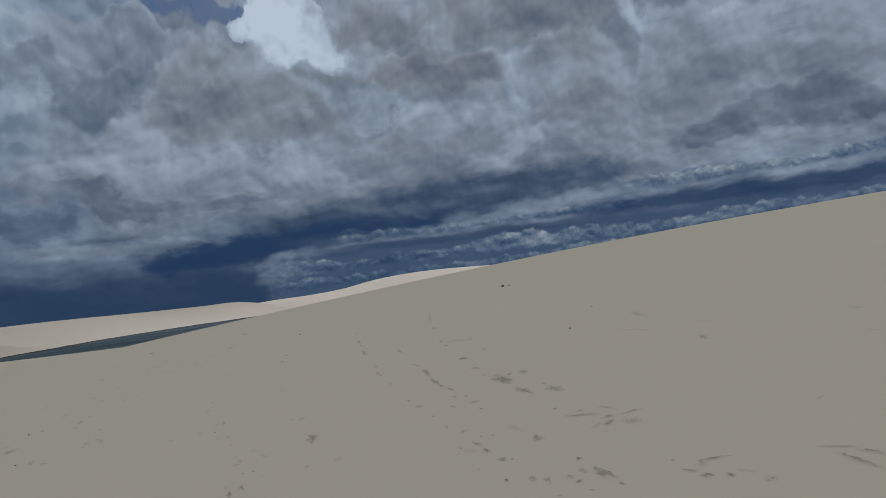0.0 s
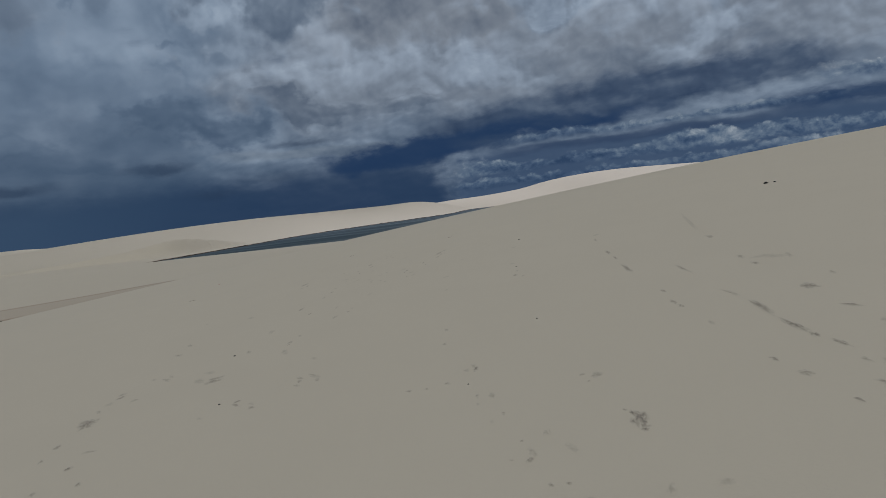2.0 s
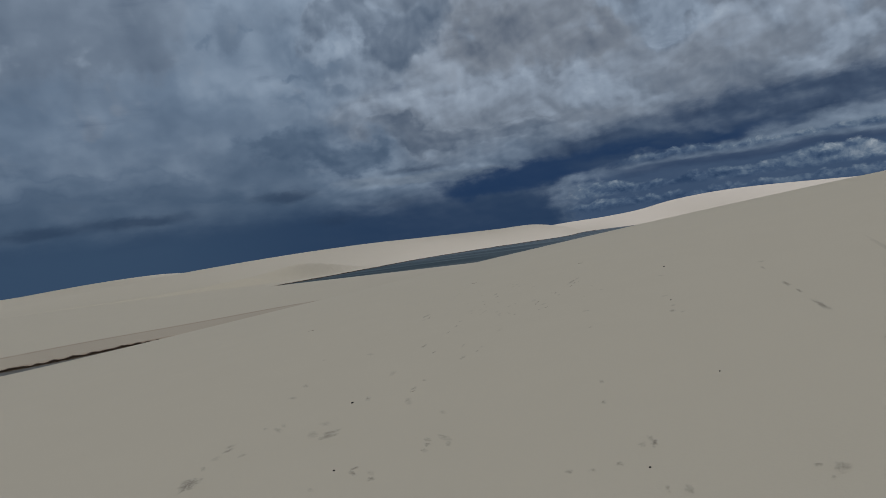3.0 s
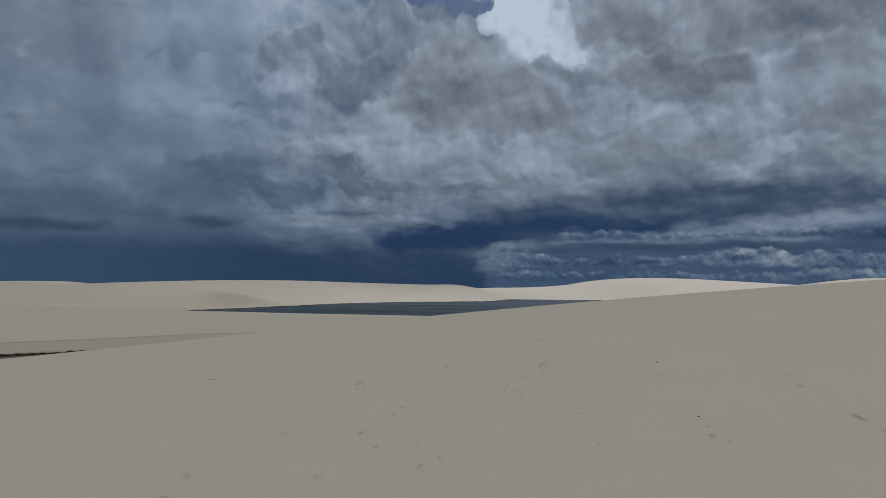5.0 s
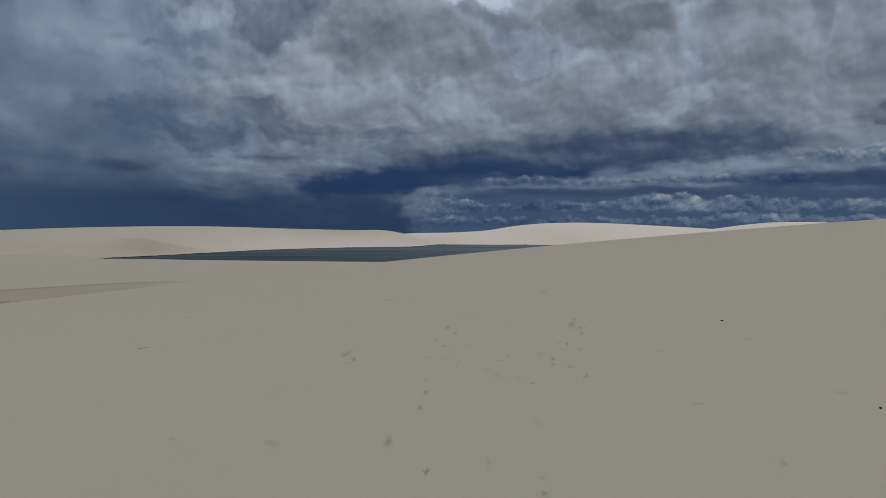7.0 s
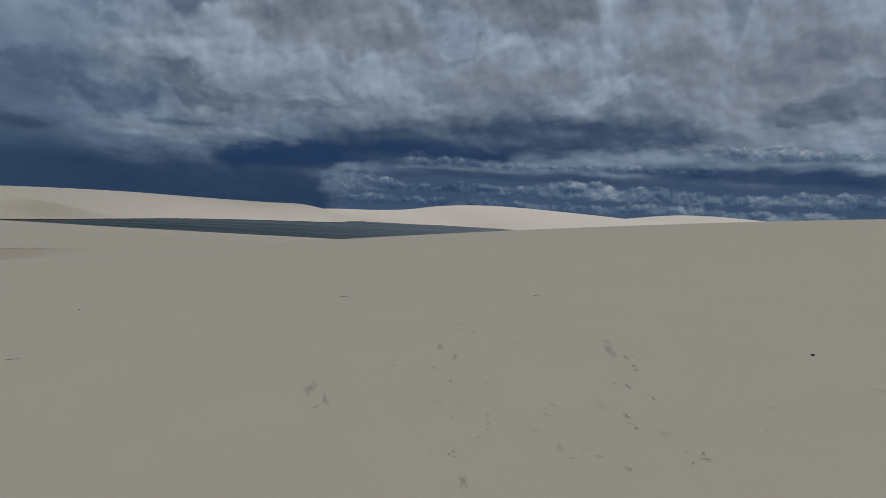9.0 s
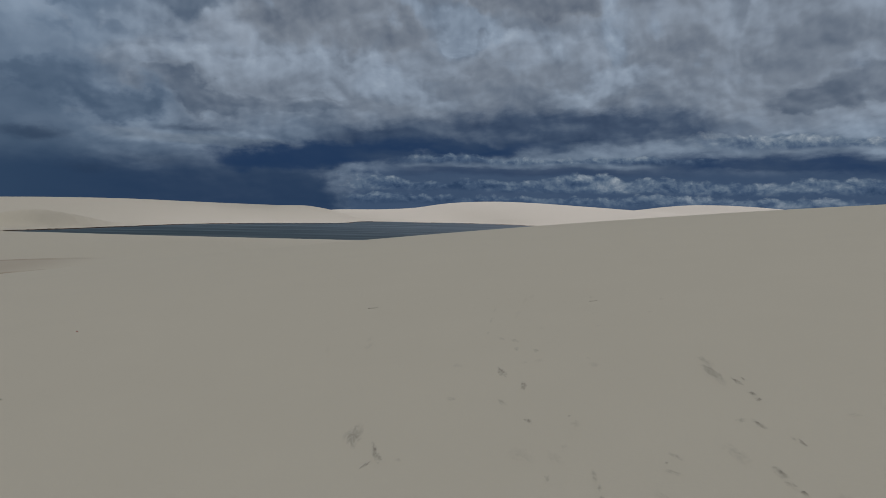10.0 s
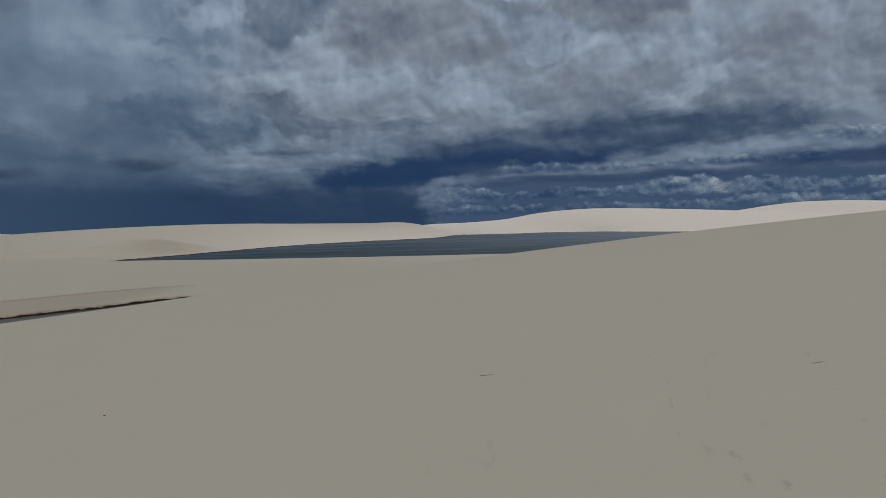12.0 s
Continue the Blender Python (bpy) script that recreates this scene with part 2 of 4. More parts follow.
    cloud = blend(smooth(streak, 0.25, 0.8) * 0.75, cloud, ramp(0.5 + wisp * 0.8 + head_l * 0.4, [
        (0.2, (0.070, 0.105, 0.155)), (0.5, (0.135, 0.175, 0.225)), (0.8, (0.21, 0.25, 0.30))]))
    roll = forms(az + wu * 0.5, el + wv * 0.18 + fray_v * 1.2, NAVY_ROLLS)
    cloud = blend(smooth(roll + mottle * 0.8 + wisp * 0.8, 0.05, 0.95) * 0.92, cloud, storm)

    knob = lumps(flat(az + fray_u * 1.2, el * 1.35 + fray_v * 1.2, 3.0), 0.62, 3.0, 0.55)
    knob_l = knob - lumps(flat(az + fray_u * 1.2, el * 1.35 + fray_v * 1.2, 3.14, 0.42), 0.62, 3.0, 0.55)

    def row(below, base, thick, seed, where, bright):
        """A row of cumulus on a level base, dark below and lit above."""
        t = el + fray_v * 0.45 - base + wisp * 0.4
        swell = fbm(vec(az, seed * 9.0, 0.0), 0.15, 4.0, 0.6)
        top = t - thick * (swell * 1.5 + 0.75) - knob * 0.55
        shown = smooth(t, -0.15, 0.30) * smooth(top, 0.14, -0.12) * where
        patchy = fbm(vec(az, seed * 5.0 + 3.0, 0.0), 0.06, 3.0, 0.6)
        shade = 0.26 + bright + smooth(t * (1 / thick), -0.1, 0.9) * 0.22 + patchy * 0.7 + knob_l * 0.62 + knob * 0.10 + wisp * 0.25 + fray_u * 0.2
        col = ramp(shade, [(0.14, (0.026, 0.052, 0.105)), (0.36, (0.056, 0.092, 0.155)), (0.55, (0.110, 0.155, 0.215)),
                           (0.76, (0.21, 0.255, 0.305)), (0.96, (0.40, 0.44, 0.47))])
        return blend(shown * 0.95, below, col)

    right = smooth(az + fray_u * 5.0 + knob * 3.0 - el * 0.5, 0.4, 3.4)
    under = smooth(el + wisp * 0.8, 4.0, 3.0) * right
    cloud = blend(under * 0.92, cloud, (0.038, 0.068, 0.126))
    cloud = row(cloud, 5.0, 1.1, 7.7, smooth(azf, 27.0, 34.0), 0.24)
    band = smooth(S.op("ABSOLUTE", el + wisp * 0.9 + fray_v * 0.8 - 4.05 + smooth(az, 30.0, 48.0) * 0.3), 1.0, 0.25)
    cloud = blend(band * smooth(azf, 23.0, 30.0) * 0.92, cloud, storm)
    cloud = row(cloud, 3.85, 0.6, 1.3, smooth(az, 5.0, 10.0) * smooth(azf, 33.0, 26.0), 0.0)
    base = smooth(S.op("ABSOLUTE", el + wisp * 0.7 + fray_v * 0.5 - 3.4), 0.5, 0.1)
    cloud = blend(base * smooth(azf, 5.0, 9.0) * smooth(azf, 30.0, 22.0) * 0.7, cloud, (0.026, 0.048, 0.098))
    near_gap = smooth(az, 12.0, 4.0) * 0.15 + smooth(S.op("ABSOLUTE", az - 36.0), 5.0, 1.0) * 0.12
    cloud = row(cloud, 1.75, 1.3, 6.2, right, near_gap + 0.03)
    cloud = row(cloud, 0.7, 0.9, 4.6, right, near_gap * 0.8 - 0.03)
    cloud = blend(smooth(el, 1.4, 0.1) * right * 0.40, cloud, (0.055, 0.090, 0.150))

    # rain under the storm
    cloud = blend(smooth(el + fray_v * 1.6 + wisp, 4.3, 2.4) * smooth(az + fray_u * 4.0, 3.0, 0.2) * 0.75, cloud, (0.021, 0.044, 0.090))
    dark = blend(smooth(az, -8.0, -34.0), (0.016, 0.038, 0.085), (0.037, 0.070, 0.122))
    fall = fbm(vec(az, el * 0.2, 0.0), 0.2, 2.0)
    rain = smooth(elf * 0.3 + el * 0.7 + fall * 2.0, 5.2, 1.6) * smooth(az + fray_u * 4.0, 3.4, 0.6)
    cloud = blend(rain * 0.8, cloud, dark)
    cloud = blend(smooth(roll, 0.35, 0.9) * smooth(az, 6.0, 2.0) * 0.7, cloud, navy)
    scud = forms(az + fray_u * 3.0, el + fray_v * 1.0, SCUD)
    cloud = blend(smooth(scud, 0.1, 0.9) * 0.6, cloud, (0.018, 0.036, 0.072))

    # brighter, thinner cloud overhead and behind
    cloud = blend(smooth(el + swirl_u * 20.0, 30.0, 62.0), cloud, (0.62, 0.64, 0.67))
    back = smooth(S.op("ABSOLUTE", az), 65.0, 115.0) * smooth(el, -2.0, 12.0)
    cloud = blend(back, cloud, (0.62, 0.64, 0.66))

    out = tree.nodes.new("ShaderNodeOutputWorld")
    shine = tree.nodes.new("ShaderNodeBackground")
    tinted = tree.nodes.new("ShaderNodeVectorMath")
    tinted.operation = "MULTIPLY"
    tree.links.new(cloud, tinted.inputs[0])
    tinted.inputs[1].default_value = (0.99, 1.0, 1.03)
    tree.links.new(tinted.outputs[0], shine.inputs["Color"])
    tree.links.new(shine.outputs[0], out.inputs["Surface"])


build_sky()
sun_data = bpy.data.lights.new("sun", "SUN")
sun_data.energy, sun_data.angle, sun_data.color = 1.6, radians(7), (0.93, 0.93, 1.14)
sun = new("sun", sun_data)
a, e = radians(SUN_AZ), radians(SUN_EL)
sun.matrix_world = look((math.sin(a) * math.cos(e) * 50, math.cos(a) * math.cos(e) * 50, math.sin(e) * 50), (0, 0, 0))

# ---------------------------------------------------------------- materials
def material(name):
    mat = bpy.data.materials.new(name)
    mat.use_nodes = True
    nodes, links = mat.node_tree.nodes, mat.node_tree.links
    return mat, nodes, links, nodes["Principled BSDF"]


def sand_material():
    mat, nodes, links, bsdf = material("sand")
    geo = nodes.new("ShaderNodeNewGeometry")

    def noise_of(scale, detail, rough=0.55):
        n = nodes.new("ShaderNodeTexNoise")
        n.inputs["Scale"].default_value, n.inputs["Detail"].default_value = scale, detail
        n.inputs["Roughness"].default_value = rough
        links.new(geo.outputs["Position"], n.inputs["Vector"])
        return n.outputs[0]

    def mixed(fac, a, b, kind="MIX"):
        m = nodes.new("ShaderNodeMix")
        m.data_type, m.blend_type = "RGBA", kind
        if isinstance(fac, float):
            m.inputs[0].default_value = fac
        else:
            links.new(fac, m.inputs[0])
        for sock, c in ((m.inputs[6], a), (m.inputs[7], b)):
            if isinstance(c, tuple):
                sock.default_value = (*c, 1)
            else:
                links.new(c, sock)
        return m.outputs[2]

    col = mixed(noise_of(0.06, 3.0), (0.571, 0.511, 0.400), (0.619, 0.558, 0.445))
    col = mixed(noise_of(0.9, 4.0), col, (0.549, 0.492, 0.387))
    col = mixed(noise_of(260.0, 2.0), col, (0.514, 0.457, 0.358))
    damp = nodes.new("ShaderNodeAttribute")
    damp.attribute_name = "damp"
    col = mixed(damp.outputs["Fac"], col, (0.27, 0.185, 0.13))
    print_dark = nodes.new("ShaderNodeAttribute")
    print_dark.attribute_name = "print_dark"
    col = mixed(print_dark.outputs["Fac"], col, (0.235, 0.205, 0.165))
    links.new(col, bsdf.inputs["Base Color"])
    bsdf.inputs["Roughness"].default_value = 0.92
    bsdf.inputs["Specular IOR Level"].default_value = 0.2
    bump = nodes.new("ShaderNodeBump")
    bump.inputs["Strength"].default_value, bump.inputs["Distance"].default_value = 0.25, 0.01
    links.new(noise_of(38.0, 5.0, 0.6), bump.inputs["Height"])
    links.new(bump.outputs[0], bsdf.inputs["Normal"])
    return mat


def water_material(name, colour):
    mat, nodes, links, bsdf = material(name)
    bsdf.inputs["Base Color"].default_value = (*colour, 1)
    bsdf.inputs["Roughness"].default_value = 0.5
    bsdf.inputs["Specular IOR Level"].default_value = 0.28
    bsdf.inputs["IOR"].default_value = 1.33
    geo = nodes.new("ShaderNodeNewGeometry")
    n = nodes.new("ShaderNodeTexNoise")
    n.inputs["Scale"].default_value, n.inputs["Detail"].default_value = 1.6, 4.0
    links.new(geo.outputs["Position"], n.inputs["Vector"])
    # gusts: long patches of rougher and smoother water
    gust, long = nodes.new("ShaderNodeTexNoise"), nodes.new("ShaderNodeMapping")
    long.inputs["Scale"].default_value = (0.03, 0.09, 0.1)
    gust.inputs["Scale"].default_value, gust.inputs["Detail"].default_value = 1.0, 5.0
    links.new(geo.outputs["Position"], long.inputs["Vector"])
    links.new(long.outputs[0], gust.inputs["Vector"])
    span = nodes.new("ShaderNodeMapRange")
    span.inputs["From Min"].default_value, span.inputs["From Max"].default_value = 0.35, 0.65
    span.inputs["To Min"].default_value, span.inputs["To Max"].default_value = 0.36, 0.56
    links.new(gust.outputs[0], span.inputs["Value"])
    links.new(span.outputs[0], bsdf.inputs["Roughness"])
    deep = nodes.new("ShaderNodeMix")
    deep.data_type = "RGBA"
    links.new(gust.outputs[0], deep.inputs[0])
    deep.inputs[6].default_value = (*[c * 0.8 for c in colour], 1)
    deep.inputs[7].default_value = (*[c * 1.25 for c in colour], 1)
    links.new(deep.outputs[2], bsdf.inputs["Base Color"])
    bump = nodes.new("ShaderNodeBump")
    bump.inputs["Strength"].default_value, bump.inputs["Distance"].default_value = 0.3, 0.04
    links.new(n.outputs[0], bump.inputs["Height"])
    links.new(bump.outputs[0], bsdf.inputs["Normal"])
    return mat


SAND = sand_material()
LAKE_WATER = water_material("lake_water", (0.014, 0.034, 0.040))
LAGOON_WATER = water_material("lagoon_water", (0.13, 0.112, 0.085))

# ---------------------------------------------------------------- the ground
WATER_Z = -5.0
LAKE = [(-62, 166), (-57, 188), (-50, 222), (-42, 260), (-20, 300), (10, 334), (27, 408), (60, 402), (90, 385), (106, 322),
        (130, 240), (125, 150), (70, 140), (13, 145), (-29, 154), (-48, 161)]
LAGOON = [(-20, 75), (-26, 69), (-30, 64.5), (-35, 59.5), (-40, 52), (-55, 38), (-78, 27), (-76, 8), (-51, 13), (-33, 33),
          (-21, 54)]


def closed_curve(points, n=6):
    """A closed Catmull-Rom curve through the points."""
    p = np.array(points, float)
    out = []
    for i in range(len(p)):
        a, b, c, d = p[i - 1], p[i], p[(i + 1) % len(p)], p[(i + 2) % len(p)]
        for k in range(n):
            t = k / n
            out.append(0.5 * (2 * b + (c - a) * t + (2 * a - 5 * b + 4 * c - d) * t ** 2 + (3 * b - a - 3 * c + d) * t ** 3))
    return np.array(out)


def signed_distance(x, y, curve):
    """Distance to a closed curve, positive inside."""
    best = np.full(x.shape, 1e9)
    inside = np.zeros(x.shape, bool)
    for (ax, ay), (bx, by) in zip(curve, np.roll(curve, -1, 0)):
        dx, dy = bx - ax, by - ay
        t = np.clip(((x - ax) * dx + (y - ay) * dy) / (dx * dx + dy * dy), 0, 1)
        best = np.minimum(best, (x - ax - t * dx) ** 2 + (y - ay - t * dy) ** 2)
        cross = (ay > y) != (by > y)
        if dy != 0:
            inside ^= cross & (x < ax + (y - ay) / dy * dx)
    return np.where(inside, 1, -1) * np.sqrt(best)


def soft_max(a, b, k):
    m = np.maximum(a, b)
    return m + k * np.log(np.exp((a - m) / k) + np.exp((b - m) / k))


def step(v):
    v = np.clip(v, 0, 1)
    return v * v * (3 - 2 * v)


def glide(x, points):
    """Smooth curve through (x, value) points."""
    px, pv = np.array(points, float).T
    slope = np.gradient(pv, px)
    i = np.clip(np.searchsorted(px, x) - 1, 0, len(px) - 2)
    h = px[i + 1] - px[i]
    t = np.clip((x - px[i]) / h, 0, 1)
    return ((2 * t ** 3 - 3 * t ** 2 + 1) * pv[i] + (t ** 3 - 2 * t ** 2 + t) * h * slope[i]
            + (3 * t ** 2 - 2 * t ** 3) * pv[i + 1] + (t ** 3 - t ** 2) * h * slope[i + 1])


def near_dune(x, y):
    """The broad dune under the path: it rises to the right and rolls over some 38 m ahead."""
    u, v = np.clip(x, -85, 85) / 40, (np.clip(y, -60, 95) - 10) / 40
    h = (-1.118 + 3.404 * u + 1.790 * v - 0.685 * u * u + 1.780 * u * v - 0.669 * v * v
          - 0.617 * u ** 3 - 0.532 * u * u * v - 1.068 * u * v * v - 1.072 * v ** 3 + 0.422 * u ** 4
          - 0.296 * u ** 3 * v - 0.212 * u * u * v * v - 0.410 * u * v ** 3 - 0.330 * v ** 4)
    away = np.hypot((x - 2) / 88, (y - 12) / 88)
    return h - 14 * step((away - 0.75) / 0.5)


def ridge(x, y, foot, crest, height, back, power=1.25):
    """A dune whose front climbs from the foot line to the crest line; all lines run along x."""
    yf, yc, zc = glide(x, foot), glide(x, crest), glide(x, height)
    t = (y - yf) / (yc - yf)
    front = np.sin(np.clip(t, 0, 1) * math.pi / 2) ** power if power else np.clip(t, 0, 1)
    behind = 1 - step((y - yc) / back)
    return WATER_Z - 0.3 + (zc - WATER_Z + 0.3) * np.where(y < yc, front, behind)


def height(x, y, lake=None, lagoon=None):
    if lake is None:
        lake = signed_distance(x, y, closed_curve(LAKE))
        lagoon = signed_distance(x, y, closed_curve(LAGOON))
    wave = np.sin(x * 0.031 + 0.6) * np.sin(y * 0.027 + 1.1) + 0.5 * np.sin(x * 0.011 - y * 0.017)
    flat = -4.72 + 0.12 * wave + 0.35 * step((-x - 60) / 60)
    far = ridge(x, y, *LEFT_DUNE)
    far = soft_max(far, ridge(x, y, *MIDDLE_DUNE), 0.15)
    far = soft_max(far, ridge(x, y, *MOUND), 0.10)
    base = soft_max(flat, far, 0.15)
    # rolling dunes out to the horizon
    r = np.hypot(x, y)
    rolling = -4.0 + 1.6 * np.sin(x * 0.009 + 1.3 * np.sin(y * 0.004)) * np.sin(y * 0.013 + 0.8 * np.sin(x * 0.006))
    base = base + (rolling - base) * step((r - 640) / 160)
    shore = np.clip(-lake / 8, 0, 1)
    base = np.where(lake > 0, WATER_Z - np.clip(lake * 0.04, 0, 1.2), WATER_Z + (base - WATER_Z) * step(shore) ** 0.7 + 0.10 * step(-lake / 2.0) * (1 - shore))
    bank = step(-lagoon / 0.7)
    base = np.where(lagoon > -0.7, np.minimum(base, WATER_Z - 0.35 + (base - WATER_Z + 0.35) * bank), base)
    return soft_max(base, near_dune(x, y), 0.22)


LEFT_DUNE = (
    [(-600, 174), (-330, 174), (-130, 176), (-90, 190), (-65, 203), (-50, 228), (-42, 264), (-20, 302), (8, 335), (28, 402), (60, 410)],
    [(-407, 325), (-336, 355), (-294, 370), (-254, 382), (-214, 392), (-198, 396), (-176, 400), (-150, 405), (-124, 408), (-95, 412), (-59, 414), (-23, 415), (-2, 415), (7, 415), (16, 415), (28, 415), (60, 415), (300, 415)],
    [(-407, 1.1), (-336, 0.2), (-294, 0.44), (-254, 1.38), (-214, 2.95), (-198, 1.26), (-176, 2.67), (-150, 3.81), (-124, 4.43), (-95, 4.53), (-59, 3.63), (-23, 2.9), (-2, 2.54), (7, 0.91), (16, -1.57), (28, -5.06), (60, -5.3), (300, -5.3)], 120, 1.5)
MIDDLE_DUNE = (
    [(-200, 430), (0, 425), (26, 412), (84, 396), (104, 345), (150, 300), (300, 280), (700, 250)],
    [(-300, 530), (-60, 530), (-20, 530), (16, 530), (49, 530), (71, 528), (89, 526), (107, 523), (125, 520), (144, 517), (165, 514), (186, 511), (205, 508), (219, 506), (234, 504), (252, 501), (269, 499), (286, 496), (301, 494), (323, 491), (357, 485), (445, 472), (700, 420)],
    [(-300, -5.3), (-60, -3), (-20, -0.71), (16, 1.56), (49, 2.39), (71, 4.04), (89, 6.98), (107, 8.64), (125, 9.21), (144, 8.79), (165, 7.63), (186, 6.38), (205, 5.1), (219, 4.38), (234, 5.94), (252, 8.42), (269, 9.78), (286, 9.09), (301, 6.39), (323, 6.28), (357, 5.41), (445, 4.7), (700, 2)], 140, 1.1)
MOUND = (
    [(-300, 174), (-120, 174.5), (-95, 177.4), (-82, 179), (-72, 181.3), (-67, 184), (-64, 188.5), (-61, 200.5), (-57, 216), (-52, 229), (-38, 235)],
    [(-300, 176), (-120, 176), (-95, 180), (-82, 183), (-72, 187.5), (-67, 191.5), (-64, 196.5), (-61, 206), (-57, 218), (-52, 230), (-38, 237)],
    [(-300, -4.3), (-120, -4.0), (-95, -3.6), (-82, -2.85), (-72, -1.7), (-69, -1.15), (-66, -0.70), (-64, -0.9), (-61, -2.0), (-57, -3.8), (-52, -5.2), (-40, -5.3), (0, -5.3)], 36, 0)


def spread(lo, hi, fine, rate_lo, rate_hi, end_lo, end_hi):
    """Grid lines, even between lo and hi and ever wider beyond."""
    mid = list(np.arange(lo, hi + fine, fine))
    down, d = [], fine
    while (mid[0] if not down else down[-1]) > end_lo:
        down.append((mid[0] if not down else down[-1]) - d)
        d = max(fine, rate_lo * (mid[0] - down[-1]))
    up, d = [], fine
    while (mid[-1] if not up else up[-1]) < end_hi:
        up.append((mid[-1] if not up else up[-1]) + d)
        d = max(fine, rate_hi * (up[-1] - mid[-1]))
    return np.array(down[::-1] + mid + up)


def sheet(name, xs, ys, zs, mat):
    """A grid mesh from its lines and heights."""
    nx, ny = len(xs), len(ys)
    gx, gy = np.meshgrid(xs, ys)
    co = np.stack([gx, gy, zs], -1).reshape(-1, 3).astype(np.float32)
    i = (np.arange(ny - 1)[:, None] * nx + np.arange(nx - 1)).ravel()
    quads = np.stack([i, i + 1, i + nx + 1, i + nx], 1).astype(np.int32)
    mesh = bpy.data.meshes.new(name)
    mesh.vertices.add(len(co))
    mesh.vertices.foreach_set("co", co.ravel())
    mesh.loops.add(quads.size)
    mesh.loops.foreach_set("vertex_index", quads.ravel())
    mesh.polygons.add(len(quads))
    mesh.polygons.foreach_set("loop_start", np.arange(len(quads), dtype=np.int32) * 4)
    mesh.update(calc_edges=True)
    mesh.shade_smooth()
    mesh.materials.append(mat)
    return new(name, mesh)


xs = spread(-7.0, 7.0, 0.07, 0.028, 0.028, -4500, 4500)
ys = spread(4.0, 22.0, 0.07, 0.09, 0.022, -4500, 4500)
ys = np.sort(np.concatenate([ys, np.arange(141.3, 420, 2.3), np.arange(165.2, 226, 0.9)]))
gx, gy = np.meshgrid(xs, ys)
lake_off = -signed_distance(gx, gy, closed_curve(LAKE))
lagoon_off = -signed_distance(gx, gy, closed_curve(LAGOON))
gz = height(gx, gy, -lake_off, -lagoon_off)
ground = tagged(sheet("ground", xs, ys, gz, SAND), "pale dune sand, smooth and wind-packed, with scattered footprints", "sand", kind="structure")
# wet rims along the water, and the lagoon's old waterline on the flat beside it
low_flat = step((-3.6 - gz) / 0.5)
wet = np.clip((WATER_Z + 0.16 - gz) / 0.16, 0, 1) * 0.9 * step((2.0 - np.minimum(lake_off, lagoon_off)) / 1.2)
wet = np.maximum(wet, 0.8 * step((2.2 - lake_off) / 1.4) * step((gy - 172 - 0.25 * (gx + 60)) / 6)
                 * np.maximum(step((-5 - gx) / 15), step((gx - 92) / 10)) * step((WATER_Z + 0.55 - gz) / 0.3))
wet = np.maximum(wet, 0.9 * step((1.0 - lagoon_off) / 0.6) * low_flat)
wet = np.maximum(wet, (0.30 * step((13.0 - lagoon_off) / 1.2) + 0.42 * np.exp(-((lagoon_off - 12.2) / 0.6) ** 2)) * low_flat * step((-22 - gx) / 6))
damp = ground.data.attributes.new("damp", "FLOAT", "POINT")
damp.data.foreach_set("value", wet.astype(np.float32).ravel())


def pool(name, curve, mat, label):
    """Still water filling a hollow: a sheet a little wider than its shore."""
    pts = closed_curve(curve, 4)
    mid = pts.mean(0)
    bm = bmesh.new()
    hub = bm.verts.new((*mid, WATER_Z))
    rim = [bm.verts.new((*(mid + (p - mid) * 1.04), WATER_Z)) for p in pts]
    for a, b in zip(rim, rim[1:] + rim[:1]):
        bm.faces.new((hub, a, b))
    bmesh.ops.recalc_face_normals(bm, faces=bm.faces)
    if bm.faces[0].normal.z < 0:
        bmesh.ops.reverse_faces(bm, faces=bm.faces)
    mesh = bpy.data.meshes.new(name)
    bm.to_mesh(mesh)
    bm.free()
    mesh.materials.append(mat)
    return tagged(new(name, mesh), label, "water", kind="structure")


pool("water_lake", LAKE, LAKE_WATER, "slate-grey wind-rippled lake between the dunes")
pool("water_lagoon", LAGOON, LAGOON_WATER, "narrow dark lagoon below a brown sand bank")

